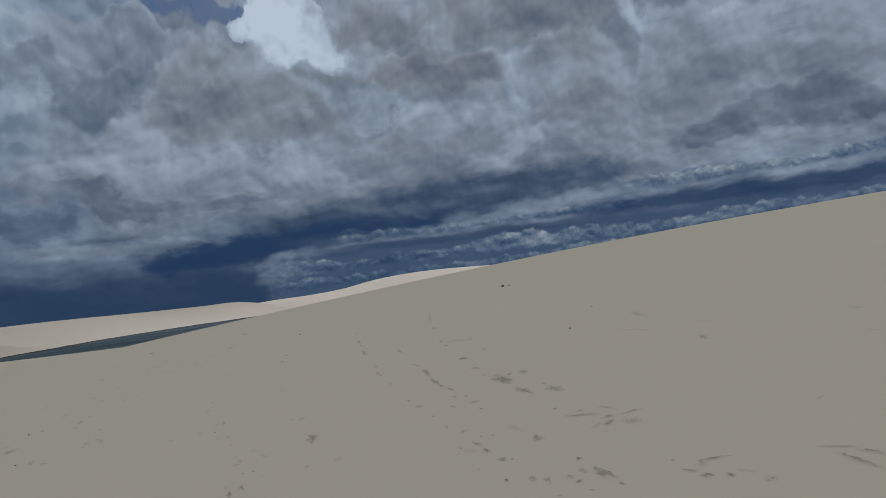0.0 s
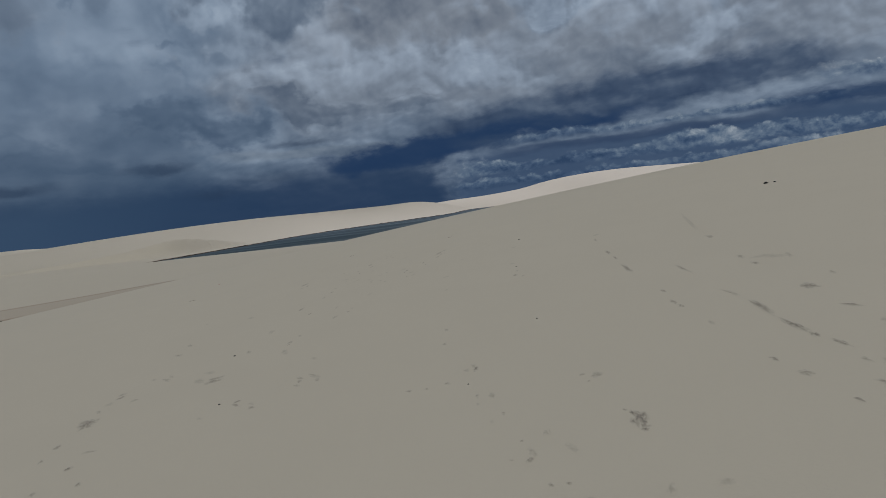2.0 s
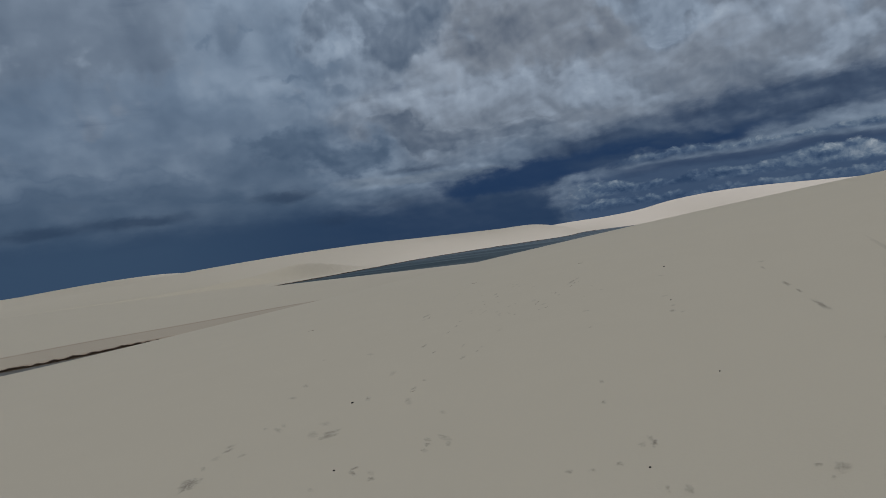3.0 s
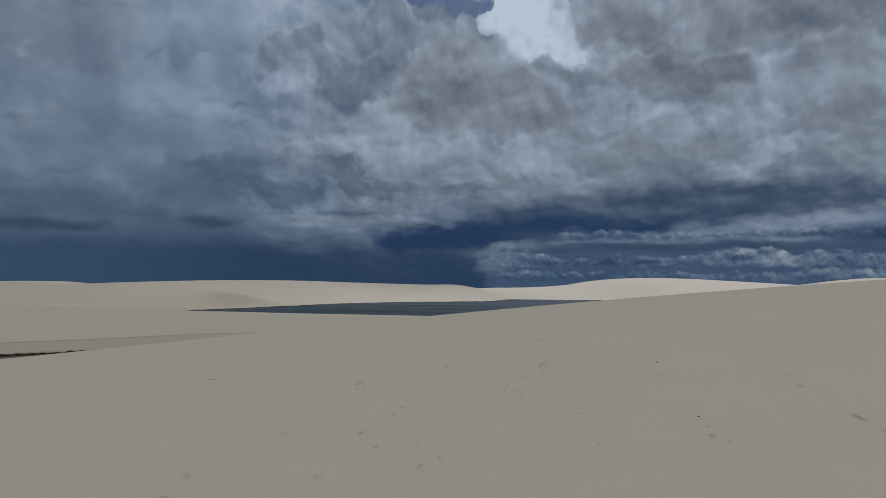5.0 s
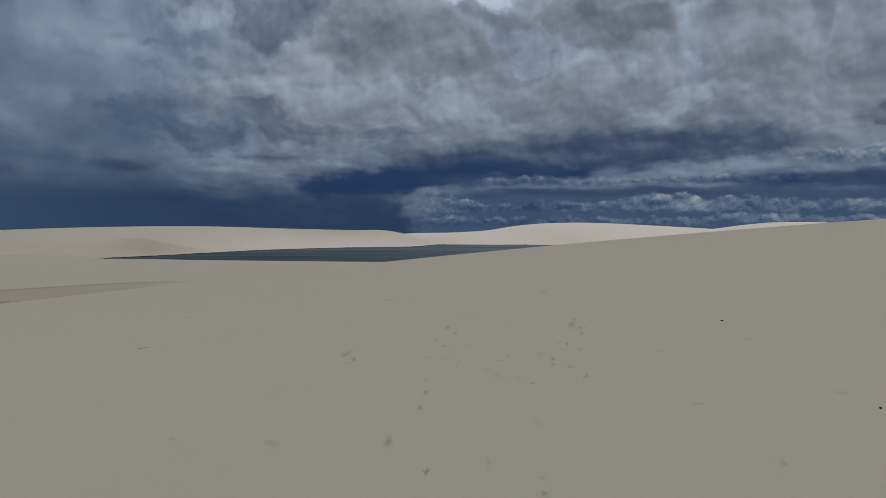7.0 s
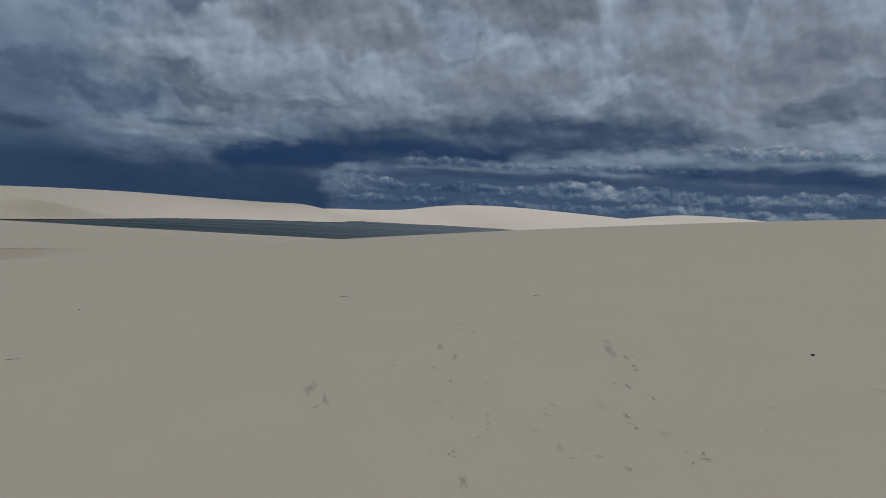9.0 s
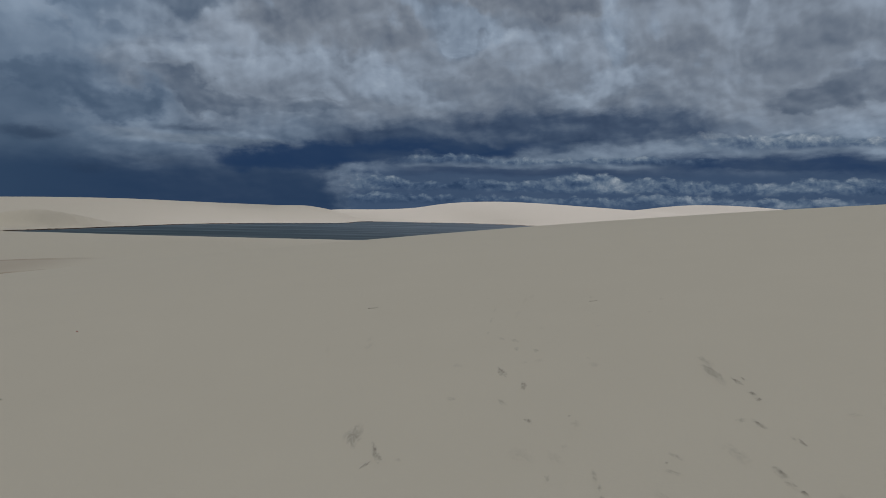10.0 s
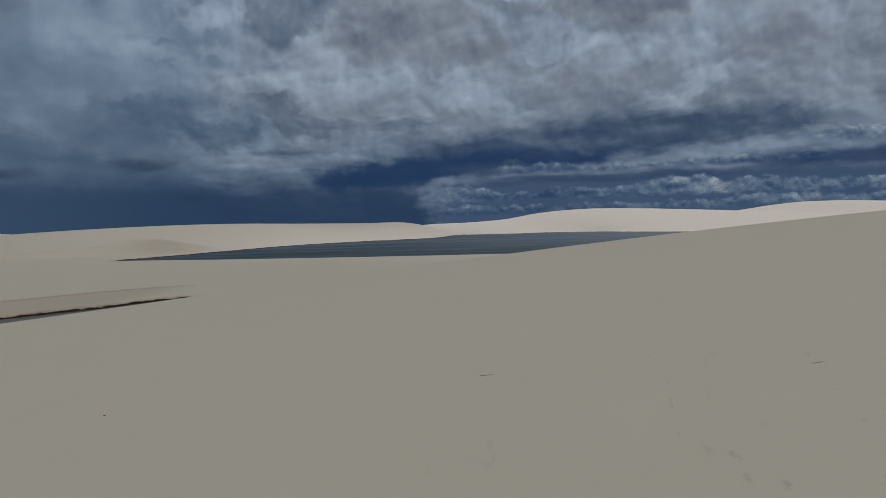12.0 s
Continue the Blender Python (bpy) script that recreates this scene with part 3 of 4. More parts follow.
# ---------------------------------------------------------------- an unseen cloud, added to shade the near sand and left bank
def shading_cloud():
    """A heap of cloud added out of the view, up the sun's way, to block sun from the near dune and left bank."""
    mat, nodes, links, bsdf = material("cloud")
    bsdf.inputs["Base Color"].default_value = (0.8, 0.8, 0.82, 1)
    bsdf.inputs["Roughness"].default_value = 1.0
    up = Vector((math.sin(a) * math.cos(e), math.cos(a) * math.cos(e), math.sin(e)))
    bm = bmesh.new()
    rng, spots = random.Random(5), []
    for i in range(64):
        px, py = rng.uniform(-260, 260), rng.uniform(-230, 150)
        if (px / 260) ** 2 + ((py + 40) / 190) ** 2 > 1:
            continue
        spots.append((px, py, rng.uniform(55, 85)))
    # further unseen heaps, placed to dim the left flats, mound and dunes
    for i in range(11):
        spots.append((rng.uniform(-420, -110), rng.uniform(190, 420), rng.uniform(26, 46)))
    for i in range(16):
        spots.append((rng.uniform(-330, -70), rng.uniform(70, 230), rng.uniform(34, 52)))
    for i in range(14):
        spots.append((rng.uniform(-400, -20), rng.uniform(240, 420), rng.uniform(34, 52)))
    for i in range(10):
        spots.append((rng.uniform(-210, -90), rng.uniform(110, 260), rng.uniform(38, 50)))
    spots += [(-105, 188, 46), (-175, 205, 50), (-72, 178, 40), (-86, 168, 40)]
    # smaller heaps, added to dim the far bank
    spots += [(-45, 372, 40), (-8, 388, 30), (-270, 300, 50)]
    for px, py, size in spots:
        at = Vector((px, py, 0)) + up * (900 + rng.uniform(-25, 25))
        m = Matrix.LocRotScale(at, None, (size, size, size * 0.45))
        bmesh.ops.create_icosphere(bm, subdivisions=3, radius=1, matrix=m)
    for v in bm.verts:
        v.co += v.normal * 9 * noise.fractal(v.co * 0.03, 0.6, 2.0, 3)
    mesh = bpy.data.meshes.new("cloud")
    bm.to_mesh(mesh)
    bm.free()
    mesh.shade_smooth()
    mesh.materials.append(mat)
    return tagged(new("cloud", mesh), "unseen cloud added to shade the near dune and left bank", "cloud", kind="structure")


shading_cloud()


# ---------------------------------------------------------------- scuffed prints in the near sand
# each: x, y, half length, half width (metres), heading (degrees), strength
PRINTS_BEHIND_A = [
    (1.98, 13.99, 0.16, 0.02, 83, 0.7), (1.80, 12.53, 0.19, 0.03, 85, 0.8), (1.75, 11.98, 0.13, 0.02, 83, 0.7), (1.65, 11.12, 0.28, 0.03, 83, 0.8),
    (1.57, 9.59, 0.09, 0.02, 87, 0.7), (1.49, 9.09, 0.10, 0.02, 85, 0.8), (1.49, 8.90, 0.06, 0.02, 85, 0.7), (1.48, 8.22, 0.07, 0.02, 82, 0.4),
    (1.45, 7.15, 0.05, 0.02, 87, 0.8), (1.47, 6.82, 0.06, 0.03, 101, 0.6), (1.48, 6.31, 0.04, 0.01, 95, 0.8), (1.48, 5.88, 0.05, 0.01, 86, 0.6),
    (2.07, 10.43, 0.29, 0.02, 87, 0.7), (1.97, 8.99, 0.18, 0.02, 91, 0.5), (1.94, 8.33, 0.27, 0.03, 84, 0.9), (1.88, 7.72, 0.20, 0.03, 87, 0.9),
]
PRINTS_BEHIND_B = [
    (1.87, 7.45, 0.08, 0.02, 83, 0.8), (1.90, 7.20, 0.11, 0.02, 89, 0.8), (1.84, 6.82, 0.05, 0.02, 89, 0.5), (1.92, 6.75, 0.05, 0.02, 85, 0.6),
    (1.91, 6.45, 0.05, 0.04, 27, 0.6), (1.71, 6.48, 0.05, 0.02, 99, 0.6), (1.88, 6.17, 0.05, 0.01, 82, 0.9), (3.40, 13.77, 1.03, 0.03, 76, 0.4),
    (3.03, 12.08, 0.15, 0.04, 83, 0.6), (2.70, 10.42, 0.11, 0.03, 80, 0.6), (2.64, 9.96, 0.09, 0.03, 87, 0.7), (3.02, 10.02, 0.16, 0.03, 73, 0.4),
    (2.87, 8.97, 0.07, 0.02, 76, 0.5), (2.85, 10.20, 0.13, 0.08, 152, 0.3), (2.50, 8.69, 0.11, 0.06, 90, 0.9), (2.41, 7.92, 0.09, 0.03, 113, 0.7),
]
PRINTS_BEHIND_C = [
    (2.41, 7.07, 0.25, 0.08, 87, 0.9), (2.69, 7.16, 0.08, 0.04, 84, 0.8), (2.38, 6.41, 0.19, 0.05, 95, 0.8), (2.62, 6.46, 0.06, 0.02, 72, 0.8),
    (2.60, 6.20, 0.14, 0.06, 93, 0.7), (2.32, 5.57, 0.04, 0.02, 79, 0.7), (1.91, 4.97, 0.09, 0.04, 81, 0.7), (1.55, 5.62, 0.05, 0.03, 39, 0.5),
    (1.53, 5.21, 0.08, 0.02, 99, 0.8), (1.53, 5.02, 0.07, 0.02, 87, 0.9), (1.40, 5.22, 0.02, 0.01, 88, 0.7), (1.55, 4.74, 0.05, 0.03, 83, 0.9),
    (1.60, 4.69, 0.02, 0.01, 80, 0.8), (1.93, 4.35, 0.02, 0.02, 79, 0.9), (1.43, 4.35, 0.05, 0.01, 79, 0.9), (1.57, 4.26, 0.06, 0.02, 78, 0.7),
]
PRINTS_BEHIND_D = [
    (1.63, 4.17, 0.05, 0.02, 74, 0.6), (1.75, 4.11, 0.05, 0.02, 79, 0.5), (1.76, 4.00, 0.02, 0.02, 46, 0.8), (1.86, 4.14, 0.04, 0.02, 84, 0.6),
    (1.93, 4.11, 0.05, 0.02, 76, 0.7), (1.58, 3.90, 0.02, 0.01, 78, 0.7), (1.89, 5.35, 0.12, 0.03, 92, 0.3), (1.36, 4.68, 0.02, 0.01, 84, 0.3),
    (1.44, 5.11, 0.07, 0.04, 108, 0.2), (1.94, 4.36, 0.03, 0.02, 98, 0.9), (1.86, 4.16, 0.04, 0.02, 84, 0.6), (1.76, 4.12, 0.04, 0.02, 80, 0.5),
    (1.76, 4.01, 0.03, 0.02, 36, 0.9), (1.94, 4.01, 0.11, 0.04, 95, 0.9), (1.93, 3.80, 0.04, 0.01, 100, 0.7), (1.76, 3.84, 0.01, 0.01, 124, 0.6),
]
PRINTS_BEHIND_E = [
    (2.39, 5.22, 0.14, 0.03, 147, 0.7), (2.61, 5.25, 0.09, 0.02, 110, 0.6), (2.45, 5.34, 0.04, 0.02, 165, 0.5), (2.51, 5.02, 0.06, 0.03, 4, 0.7),
    (2.44, 4.88, 0.08, 0.03, 40, 0.8), (2.34, 4.89, 0.07, 0.02, 33, 0.4), (2.69, 4.99, 0.08, 0.03, 1, 0.7), (2.57, 4.78, 0.08, 0.05, 70, 0.5),
    (2.32, 4.72, 0.02, 0.01, 89, 0.6), (4.54, 6.69, 0.13, 0.04, 70, 0.7), (5.06, 8.87, 0.24, 0.06, 80, 0.4), (4.46, 7.81, 0.41, 0.04, 110, 0.2),
    (2.51, 3.77, 0.09, 0.02, 161, 0.9), (2.31, 3.70, 0.06, 0.02, 112, 0.8), (2.34, 3.58, 0.04, 0.03, 102, 1.0), (2.43, 3.50, 0.04, 0.02, 74, 1.0),
]
PRINTS_BEHIND_F = [
    (2.33, 3.91, 0.02, 0.01, 87, 0.7), (2.52, 3.50, 0.06, 0.02, 105, 0.4), (2.54, 3.32, 0.05, 0.03, 50, 0.5), (3.10, 3.43, 0.08, 0.02, 132, 0.7),
    (3.16, 3.26, 0.07, 0.02, 102, 0.7), (3.03, 3.33, 0.03, 0.01, 45, 0.8), (3.02, 3.21, 0.11, 0.02, 86, 0.8), (3.02, 3.09, 0.02, 0.01, 66, 0.4),
    (2.43, 3.76, 0.04, 0.03, 76, 0.6), (5.09, 7.46, 0.10, 0.05, 83, 0.2), (6.16, 6.29, 0.11, 0.06, 89, 0.3), (5.41, 5.37, 0.08, 0.04, 105, 0.2),
    (-0.17, 5.71, 0.06, 0.02, 94, 0.8), (-0.26, 5.63, 0.07, 0.02, 94, 0.9), (-0.19, 6.52, 0.06, 0.02, 94, 0.3), (-0.16, 6.09, 0.03, 0.01, 101, 0.4),
]
PRINTS_START_A = [
    (-3.88, 10.11, 0.06, 0.04, 88, 0.5), (-3.83, 9.23, 0.11, 0.07, 121, 0.8), (-3.81, 8.62, 0.06, 0.03, 108, 0.7), (-3.77, 8.29, 0.05, 0.02, 108, 0.6),
    (-3.40, 7.97, 0.05, 0.03, 100, 0.8), (-3.14, 7.57, 0.05, 0.02, 114, 0.6), (-3.45, 7.57, 0.04, 0.02, 108, 0.7), (-3.40, 8.29, 0.06, 0.03, 169, 0.5),
    (-2.87, 9.93, 0.08, 0.06, 22, 0.7), (-3.04, 9.95, 0.13, 0.04, 117, 0.4), (-2.77, 10.93, 0.10, 0.03, 104, 0.5), (-2.31, 10.97, 0.06, 0.03, 85, 0.6),
    (-2.29, 10.54, 0.09, 0.03, 99, 0.4), (-1.90, 9.21, 0.06, 0.02, 115, 0.6), (-1.75, 9.16, 0.11, 0.03, 119, 0.4), (-2.38, 8.85, 0.04, 0.03, 77, 0.7),
]
PRINTS_START_B = [
    (-2.22, 8.69, 0.06, 0.02, 115, 0.3), (-2.53, 6.90, 0.19, 0.03, 118, 1.0), (-2.50, 6.72, 0.08, 0.03, 112, 0.9), (-2.31, 6.62, 0.07, 0.04, 115, 0.5),
    (-2.83, 7.03, 0.07, 0.01, 115, 0.3), (-3.88, 9.79, 0.07, 0.04, 104, 0.3), (-3.51, 10.50, 0.10, 0.02, 114, 0.3), (0.44, 6.64, 0.13, 0.04, 85, 1.0),
    (0.43, 6.76, 0.05, 0.01, 92, 0.9), (0.41, 6.84, 0.03, 0.01, 87, 0.8), (0.42, 6.51, 0.03, 0.02, 92, 0.9), (-0.37, 8.40, 0.06, 0.02, 93, 0.4),
    (-0.40, 7.64, 0.06, 0.01, 88, 0.4), (-0.41, 7.47, 0.03, 0.01, 96, 0.5), (-0.30, 7.58, 0.06, 0.02, 94, 0.5), (-0.27, 7.20, 0.04, 0.01, 89, 0.4),
]
PRINTS_START_C = [
    (-0.22, 6.42, 0.03, 0.02, 66, 0.7), (-0.08, 6.07, 0.02, 0.01, 90, 0.5), (-0.07, 6.74, 0.04, 0.02, 89, 0.4), (0.02, 6.47, 0.08, 0.02, 101, 0.3),
    (-0.29, 5.83, 0.07, 0.01, 102, 0.3), (0.33, 5.83, 0.05, 0.02, 66, 0.3), (-0.31, 6.47, 0.02, 0.01, 107, 0.3), (-0.22, 6.70, 0.01, 0.01, 96, 0.6),
    (-0.02, 5.88, 0.03, 0.02, 125, 0.2), (0.56, 5.78, 0.03, 0.03, 90, 0.3), (-0.35, 7.09, 0.04, 0.01, 90, 0.2), (2.91, 10.10, 0.15, 0.07, 110, 0.3),
    (2.35, 7.46, 0.04, 0.02, 70, 0.5), (2.55, 7.21, 0.06, 0.03, 65, 0.7), (2.65, 7.08, 0.08, 0.02, 99, 0.4), (1.61, 5.37, 0.02, 0.01, 76, 0.7),
]
PRINTS_START_D = [
    (1.69, 5.32, 0.02, 0.01, 161, 0.6), (0.56, 5.78, 0.04, 0.03, 102, 0.3),
]
PRINTS_LEFT_A = [
    (-2.24, 11.26, 0.06, 0.02, 109, 0.5), (-1.91, 12.05, 0.10, 0.03, 84, 0.5), (-3.87, 12.27, 0.11, 0.03, 117, 0.5), (-3.84, 11.71, 0.09, 0.04, 119, 0.5),
    (-2.86, 9.82, 0.08, 0.06, 10, 0.8), (-3.01, 10.25, 0.10, 0.04, 131, 0.3), (-3.51, 10.36, 0.10, 0.03, 125, 0.5), (-3.70, 10.51, 0.06, 0.02, 127, 0.4),
    (-3.84, 9.98, 0.07, 0.04, 72, 0.7), (-3.88, 9.55, 0.08, 0.02, 117, 0.5), (-3.81, 9.14, 0.13, 0.07, 109, 0.9), (-3.61, 9.74, 0.05, 0.04, 78, 0.4),
    (-2.36, 8.74, 0.07, 0.02, 124, 0.7), (-2.19, 8.57, 0.04, 0.03, 111, 0.7), (-1.88, 9.08, 0.05, 0.02, 112, 0.6), (-1.71, 9.01, 0.07, 0.02, 99, 0.5),
]
PRINTS_LEFT_B = [
    (-1.88, 8.95, 0.05, 0.02, 117, 0.5), (-2.26, 10.43, 0.09, 0.03, 108, 0.3), (-0.53, 9.89, 0.05, 0.02, 93, 0.6), (-0.57, 9.32, 0.05, 0.02, 91, 0.6),
    (-0.36, 8.30, 0.06, 0.02, 83, 0.8), (-0.43, 8.32, 0.05, 0.02, 84, 0.4), (-0.59, 8.08, 0.04, 0.02, 102, 0.6), (-0.88, 8.09, 0.03, 0.02, 103, 0.6),
    (-0.75, 8.05, 0.03, 0.02, 95, 0.3), (0.33, 7.62, 0.03, 0.02, 71, 0.6), (0.42, 7.56, 0.06, 0.03, 76, 0.6), (0.34, 7.46, 0.02, 0.01, 70, 0.4),
    (-1.87, 9.89, 0.07, 0.03, 118, 0.3), (-2.62, 8.57, 0.05, 0.02, 127, 0.3), (-2.72, 11.96, 0.13, 0.04, 92, 0.3),
]
PRINTS_MIDDLE_A = [
    (-3.03, 16.54, 0.17, 0.05, 82, 0.8), (-1.83, 17.54, 0.12, 0.03, 82, 0.9), (-2.02, 16.82, 0.07, 0.02, 94, 0.6), (-1.54, 18.66, 0.08, 0.02, 92, 0.6),
    (-1.45, 18.55, 0.08, 0.03, 93, 0.7), (-2.26, 14.54, 0.09, 0.02, 81, 0.8), (-2.33, 14.10, 0.08, 0.02, 84, 0.7), (-2.57, 13.36, 0.14, 0.03, 83, 0.9),
    (-2.35, 12.76, 0.06, 0.02, 85, 0.8), (-3.37, 13.61, 0.11, 0.04, 121, 0.5), (-4.15, 13.98, 0.06, 0.03, 123, 0.4), (-0.43, 16.92, 0.27, 0.05, 75, 0.8),
    (-0.31, 17.23, 0.16, 0.03, 80, 0.5), (-0.74, 15.88, 0.09, 0.02, 81, 0.7), (-1.09, 15.54, 0.13, 0.04, 84, 0.3), (-0.96, 14.88, 0.09, 0.04, 61, 0.4),
]
PRINTS_MIDDLE_B = [
    (-1.38, 14.46, 0.05, 0.02, 87, 0.7), (-1.55, 13.42, 0.13, 0.03, 85, 0.2), (-1.98, 12.80, 0.14, 0.02, 88, 0.3), (-1.76, 12.25, 0.05, 0.02, 86, 0.6),
    (-1.73, 12.46, 0.04, 0.02, 96, 0.3), (-0.41, 13.47, 0.05, 0.04, 120, 0.5), (0.86, 15.27, 0.07, 0.05, 97, 0.4), (-0.06, 15.14, 0.06, 0.03, 81, 0.3),
    (0.58, 13.36, 0.05, 0.04, 134, 0.4), (0.55, 12.60, 0.04, 0.02, 84, 0.6), (0.48, 12.29, 0.08, 0.03, 85, 0.7), (-0.44, 12.30, 0.06, 0.02, 71, 0.4),
    (2.13, 14.56, 0.08, 0.05, 67, 0.5), (0.57, 12.12, 0.05, 0.02, 59, 0.4), (-2.16, 15.91, 0.12, 0.05, 99, 0.2), (-2.00, 15.79, 0.11, 0.03, 92, 0.2),
]
PRINTS_MIDDLE_C = [
    (-1.68, 15.14, 0.14, 0.03, 88, 0.2),
]
PRINTS_AHEAD_A = [
    (-1.52, 18.22, 0.07, 0.02, 76, 0.9), (-1.39, 18.08, 0.07, 0.02, 73, 0.9), (-1.46, 17.76, 0.06, 0.03, 79, 0.3), (-1.78, 17.13, 0.10, 0.02, 75, 1.0),
    (-1.96, 16.41, 0.06, 0.02, 87, 0.8), (-2.12, 17.88, 0.07, 0.04, 87, 0.4), (-2.33, 17.03, 0.05, 0.03, 93, 0.4), (-2.93, 16.25, 0.13, 0.01, 87, 0.9),
    (-2.92, 16.13, 0.08, 0.02, 89, 0.7), (-3.00, 16.04, 0.05, 0.01, 58, 0.9), (-2.81, 16.06, 0.03, 0.02, 96, 0.3), (-2.12, 15.56, 0.05, 0.01, 68, 0.6),
    (-1.89, 15.51, 0.08, 0.01, 76, 0.5), (-1.92, 15.37, 0.04, 0.01, 66, 0.6), (-1.95, 15.26, 0.03, 0.01, 70, 0.6), (-2.04, 15.15, 0.04, 0.01, 66, 0.4),
]
PRINTS_AHEAD_B = [
    (-2.23, 14.96, 0.03, 0.01, 73, 0.8), (-2.24, 14.88, 0.02, 0.01, 83, 0.8), (-2.26, 14.93, 0.01, 0.01, 75, 0.7), (-2.36, 14.97, 0.03, 0.01, 96, 0.3),
    (-3.17, 15.56, 0.02, 0.01, 107, 0.4), (-2.87, 15.40, 0.02, 0.02, 102, 0.4), (-3.15, 15.31, 0.02, 0.01, 92, 0.3), (-1.11, 17.46, 0.07, 0.03, 71, 0.3),
    (-1.70, 16.40, 0.02, 0.01, 73, 0.5), (-1.71, 16.25, 0.06, 0.03, 73, 0.3), (-1.90, 15.93, 0.03, 0.02, 77, 0.2), (-0.39, 16.66, 0.10, 0.02, 80, 0.9),
    (-0.32, 16.70, 0.06, 0.01, 80, 0.5), (-0.45, 16.39, 0.06, 0.02, 85, 0.9), (-0.48, 16.27, 0.04, 0.02, 57, 1.0), (-0.80, 15.97, 0.04, 0.03, 55, 0.5),
]
PRINTS_AHEAD_C = [
    (-0.70, 15.54, 0.06, 0.01, 75, 1.0), (-0.70, 15.62, 0.03, 0.01, 77, 0.5), (-1.03, 15.27, 0.07, 0.02, 78, 0.8), (-1.04, 15.22, 0.03, 0.02, 48, 0.7),
    (-1.07, 15.13, 0.03, 0.02, 89, 0.6), (-1.07, 15.03, 0.03, 0.01, 75, 1.0), (-1.40, 15.60, 0.06, 0.02, 97, 0.5), (-1.49, 15.54, 0.01, 0.01, 64, 0.8),
    (-1.51, 15.43, 0.05, 0.02, 110, 0.5), (-1.62, 14.87, 0.07, 0.02, 73, 0.5), (-1.63, 14.80, 0.04, 0.02, 61, 0.4), (-1.62, 14.69, 0.02, 0.02, 47, 0.7),
    (-1.46, 14.68, 0.04, 0.03, 50, 0.4), (-0.90, 14.55, 0.04, 0.01, 51, 0.8), (-0.92, 14.48, 0.03, 0.02, 140, 0.8), (-1.02, 14.45, 0.03, 0.01, 52, 0.7),
]
PRINTS_AHEAD_D = [
    (-0.97, 14.60, 0.03, 0.01, 99, 0.3), (-0.34, 14.79, 0.03, 0.01, 73, 0.7), (-0.16, 15.83, 0.04, 0.03, 169, 0.2), (-1.50, 14.79, 0.05, 0.03, 58, 0.2),
]
PRINTS_END = [
    (-1.25, 20.07, 0.09, 0.01, 72, 0.5), (-1.43, 19.52, 0.10, 0.01, 72, 0.6), (-1.60, 18.95, 0.05, 0.01, 72, 0.8), (-1.59, 17.75, 0.04, 0.02, 65, 0.4),
    (-1.08, 17.67, 0.03, 0.01, 102, 0.4), (-0.01, 20.32, 0.06, 0.02, 63, 0.6), (-2.72, 19.25, 0.15, 0.02, 80, 0.3), (-2.78, 18.89, 0.06, 0.02, 85, 0.3),
    (-0.55, 18.77, 0.03, 0.02, 56, 0.4), (-0.75, 20.55, 0.17, 0.02, 69, 0.3), (-1.06, 19.78, 0.15, 0.03, 69, 0.2), (-1.07, 18.93, 0.07, 0.03, 66, 0.2),
    (-3.31, 18.48, 0.03, 0.02, 113, 0.2), (-3.60, 18.57, 0.03, 0.02, 109, 0.2), (0.61, 19.77, 0.06, 0.03, 54, 0.4), (0.18, 19.16, 0.04, 0.02, 53, 0.4),
]
PRINTS_LAST = [
    (-1.39, 19.64, 0.04, 0.01, 70, 0.7), (-2.74, 18.96, 0.12, 0.02, 78, 0.4), (-1.12, 19.62, 0.12, 0.02, 67, 0.2), (-1.07, 19.31, 0.03, 0.01, 65, 0.4),
    (-0.36, 19.38, 0.03, 0.02, 53, 0.3), (-0.60, 20.75, 0.16, 0.03, 66, 0.2), (-1.12, 20.93, 0.05, 0.03, 77, 0.3), (-3.14, 18.97, 0.14, 0.02, 88, 0.2),
]
PRINTS = (
    PRINTS_BEHIND_A + PRINTS_BEHIND_B + PRINTS_BEHIND_C + PRINTS_BEHIND_D + PRINTS_BEHIND_E
    + PRINTS_BEHIND_F + PRINTS_START_A + PRINTS_START_B + PRINTS_START_C + PRINTS_START_D
    + PRINTS_LEFT_A + PRINTS_LEFT_B + PRINTS_MIDDLE_A + PRINTS_MIDDLE_B + PRINTS_MIDDLE_C
    + PRINTS_AHEAD_A + PRINTS_AHEAD_B + PRINTS_AHEAD_C + PRINTS_AHEAD_D + PRINTS_END
    + PRINTS_LAST)



def ground_at(x, y):
    return float(height(np.array([x], float), np.array([y], float))[0])


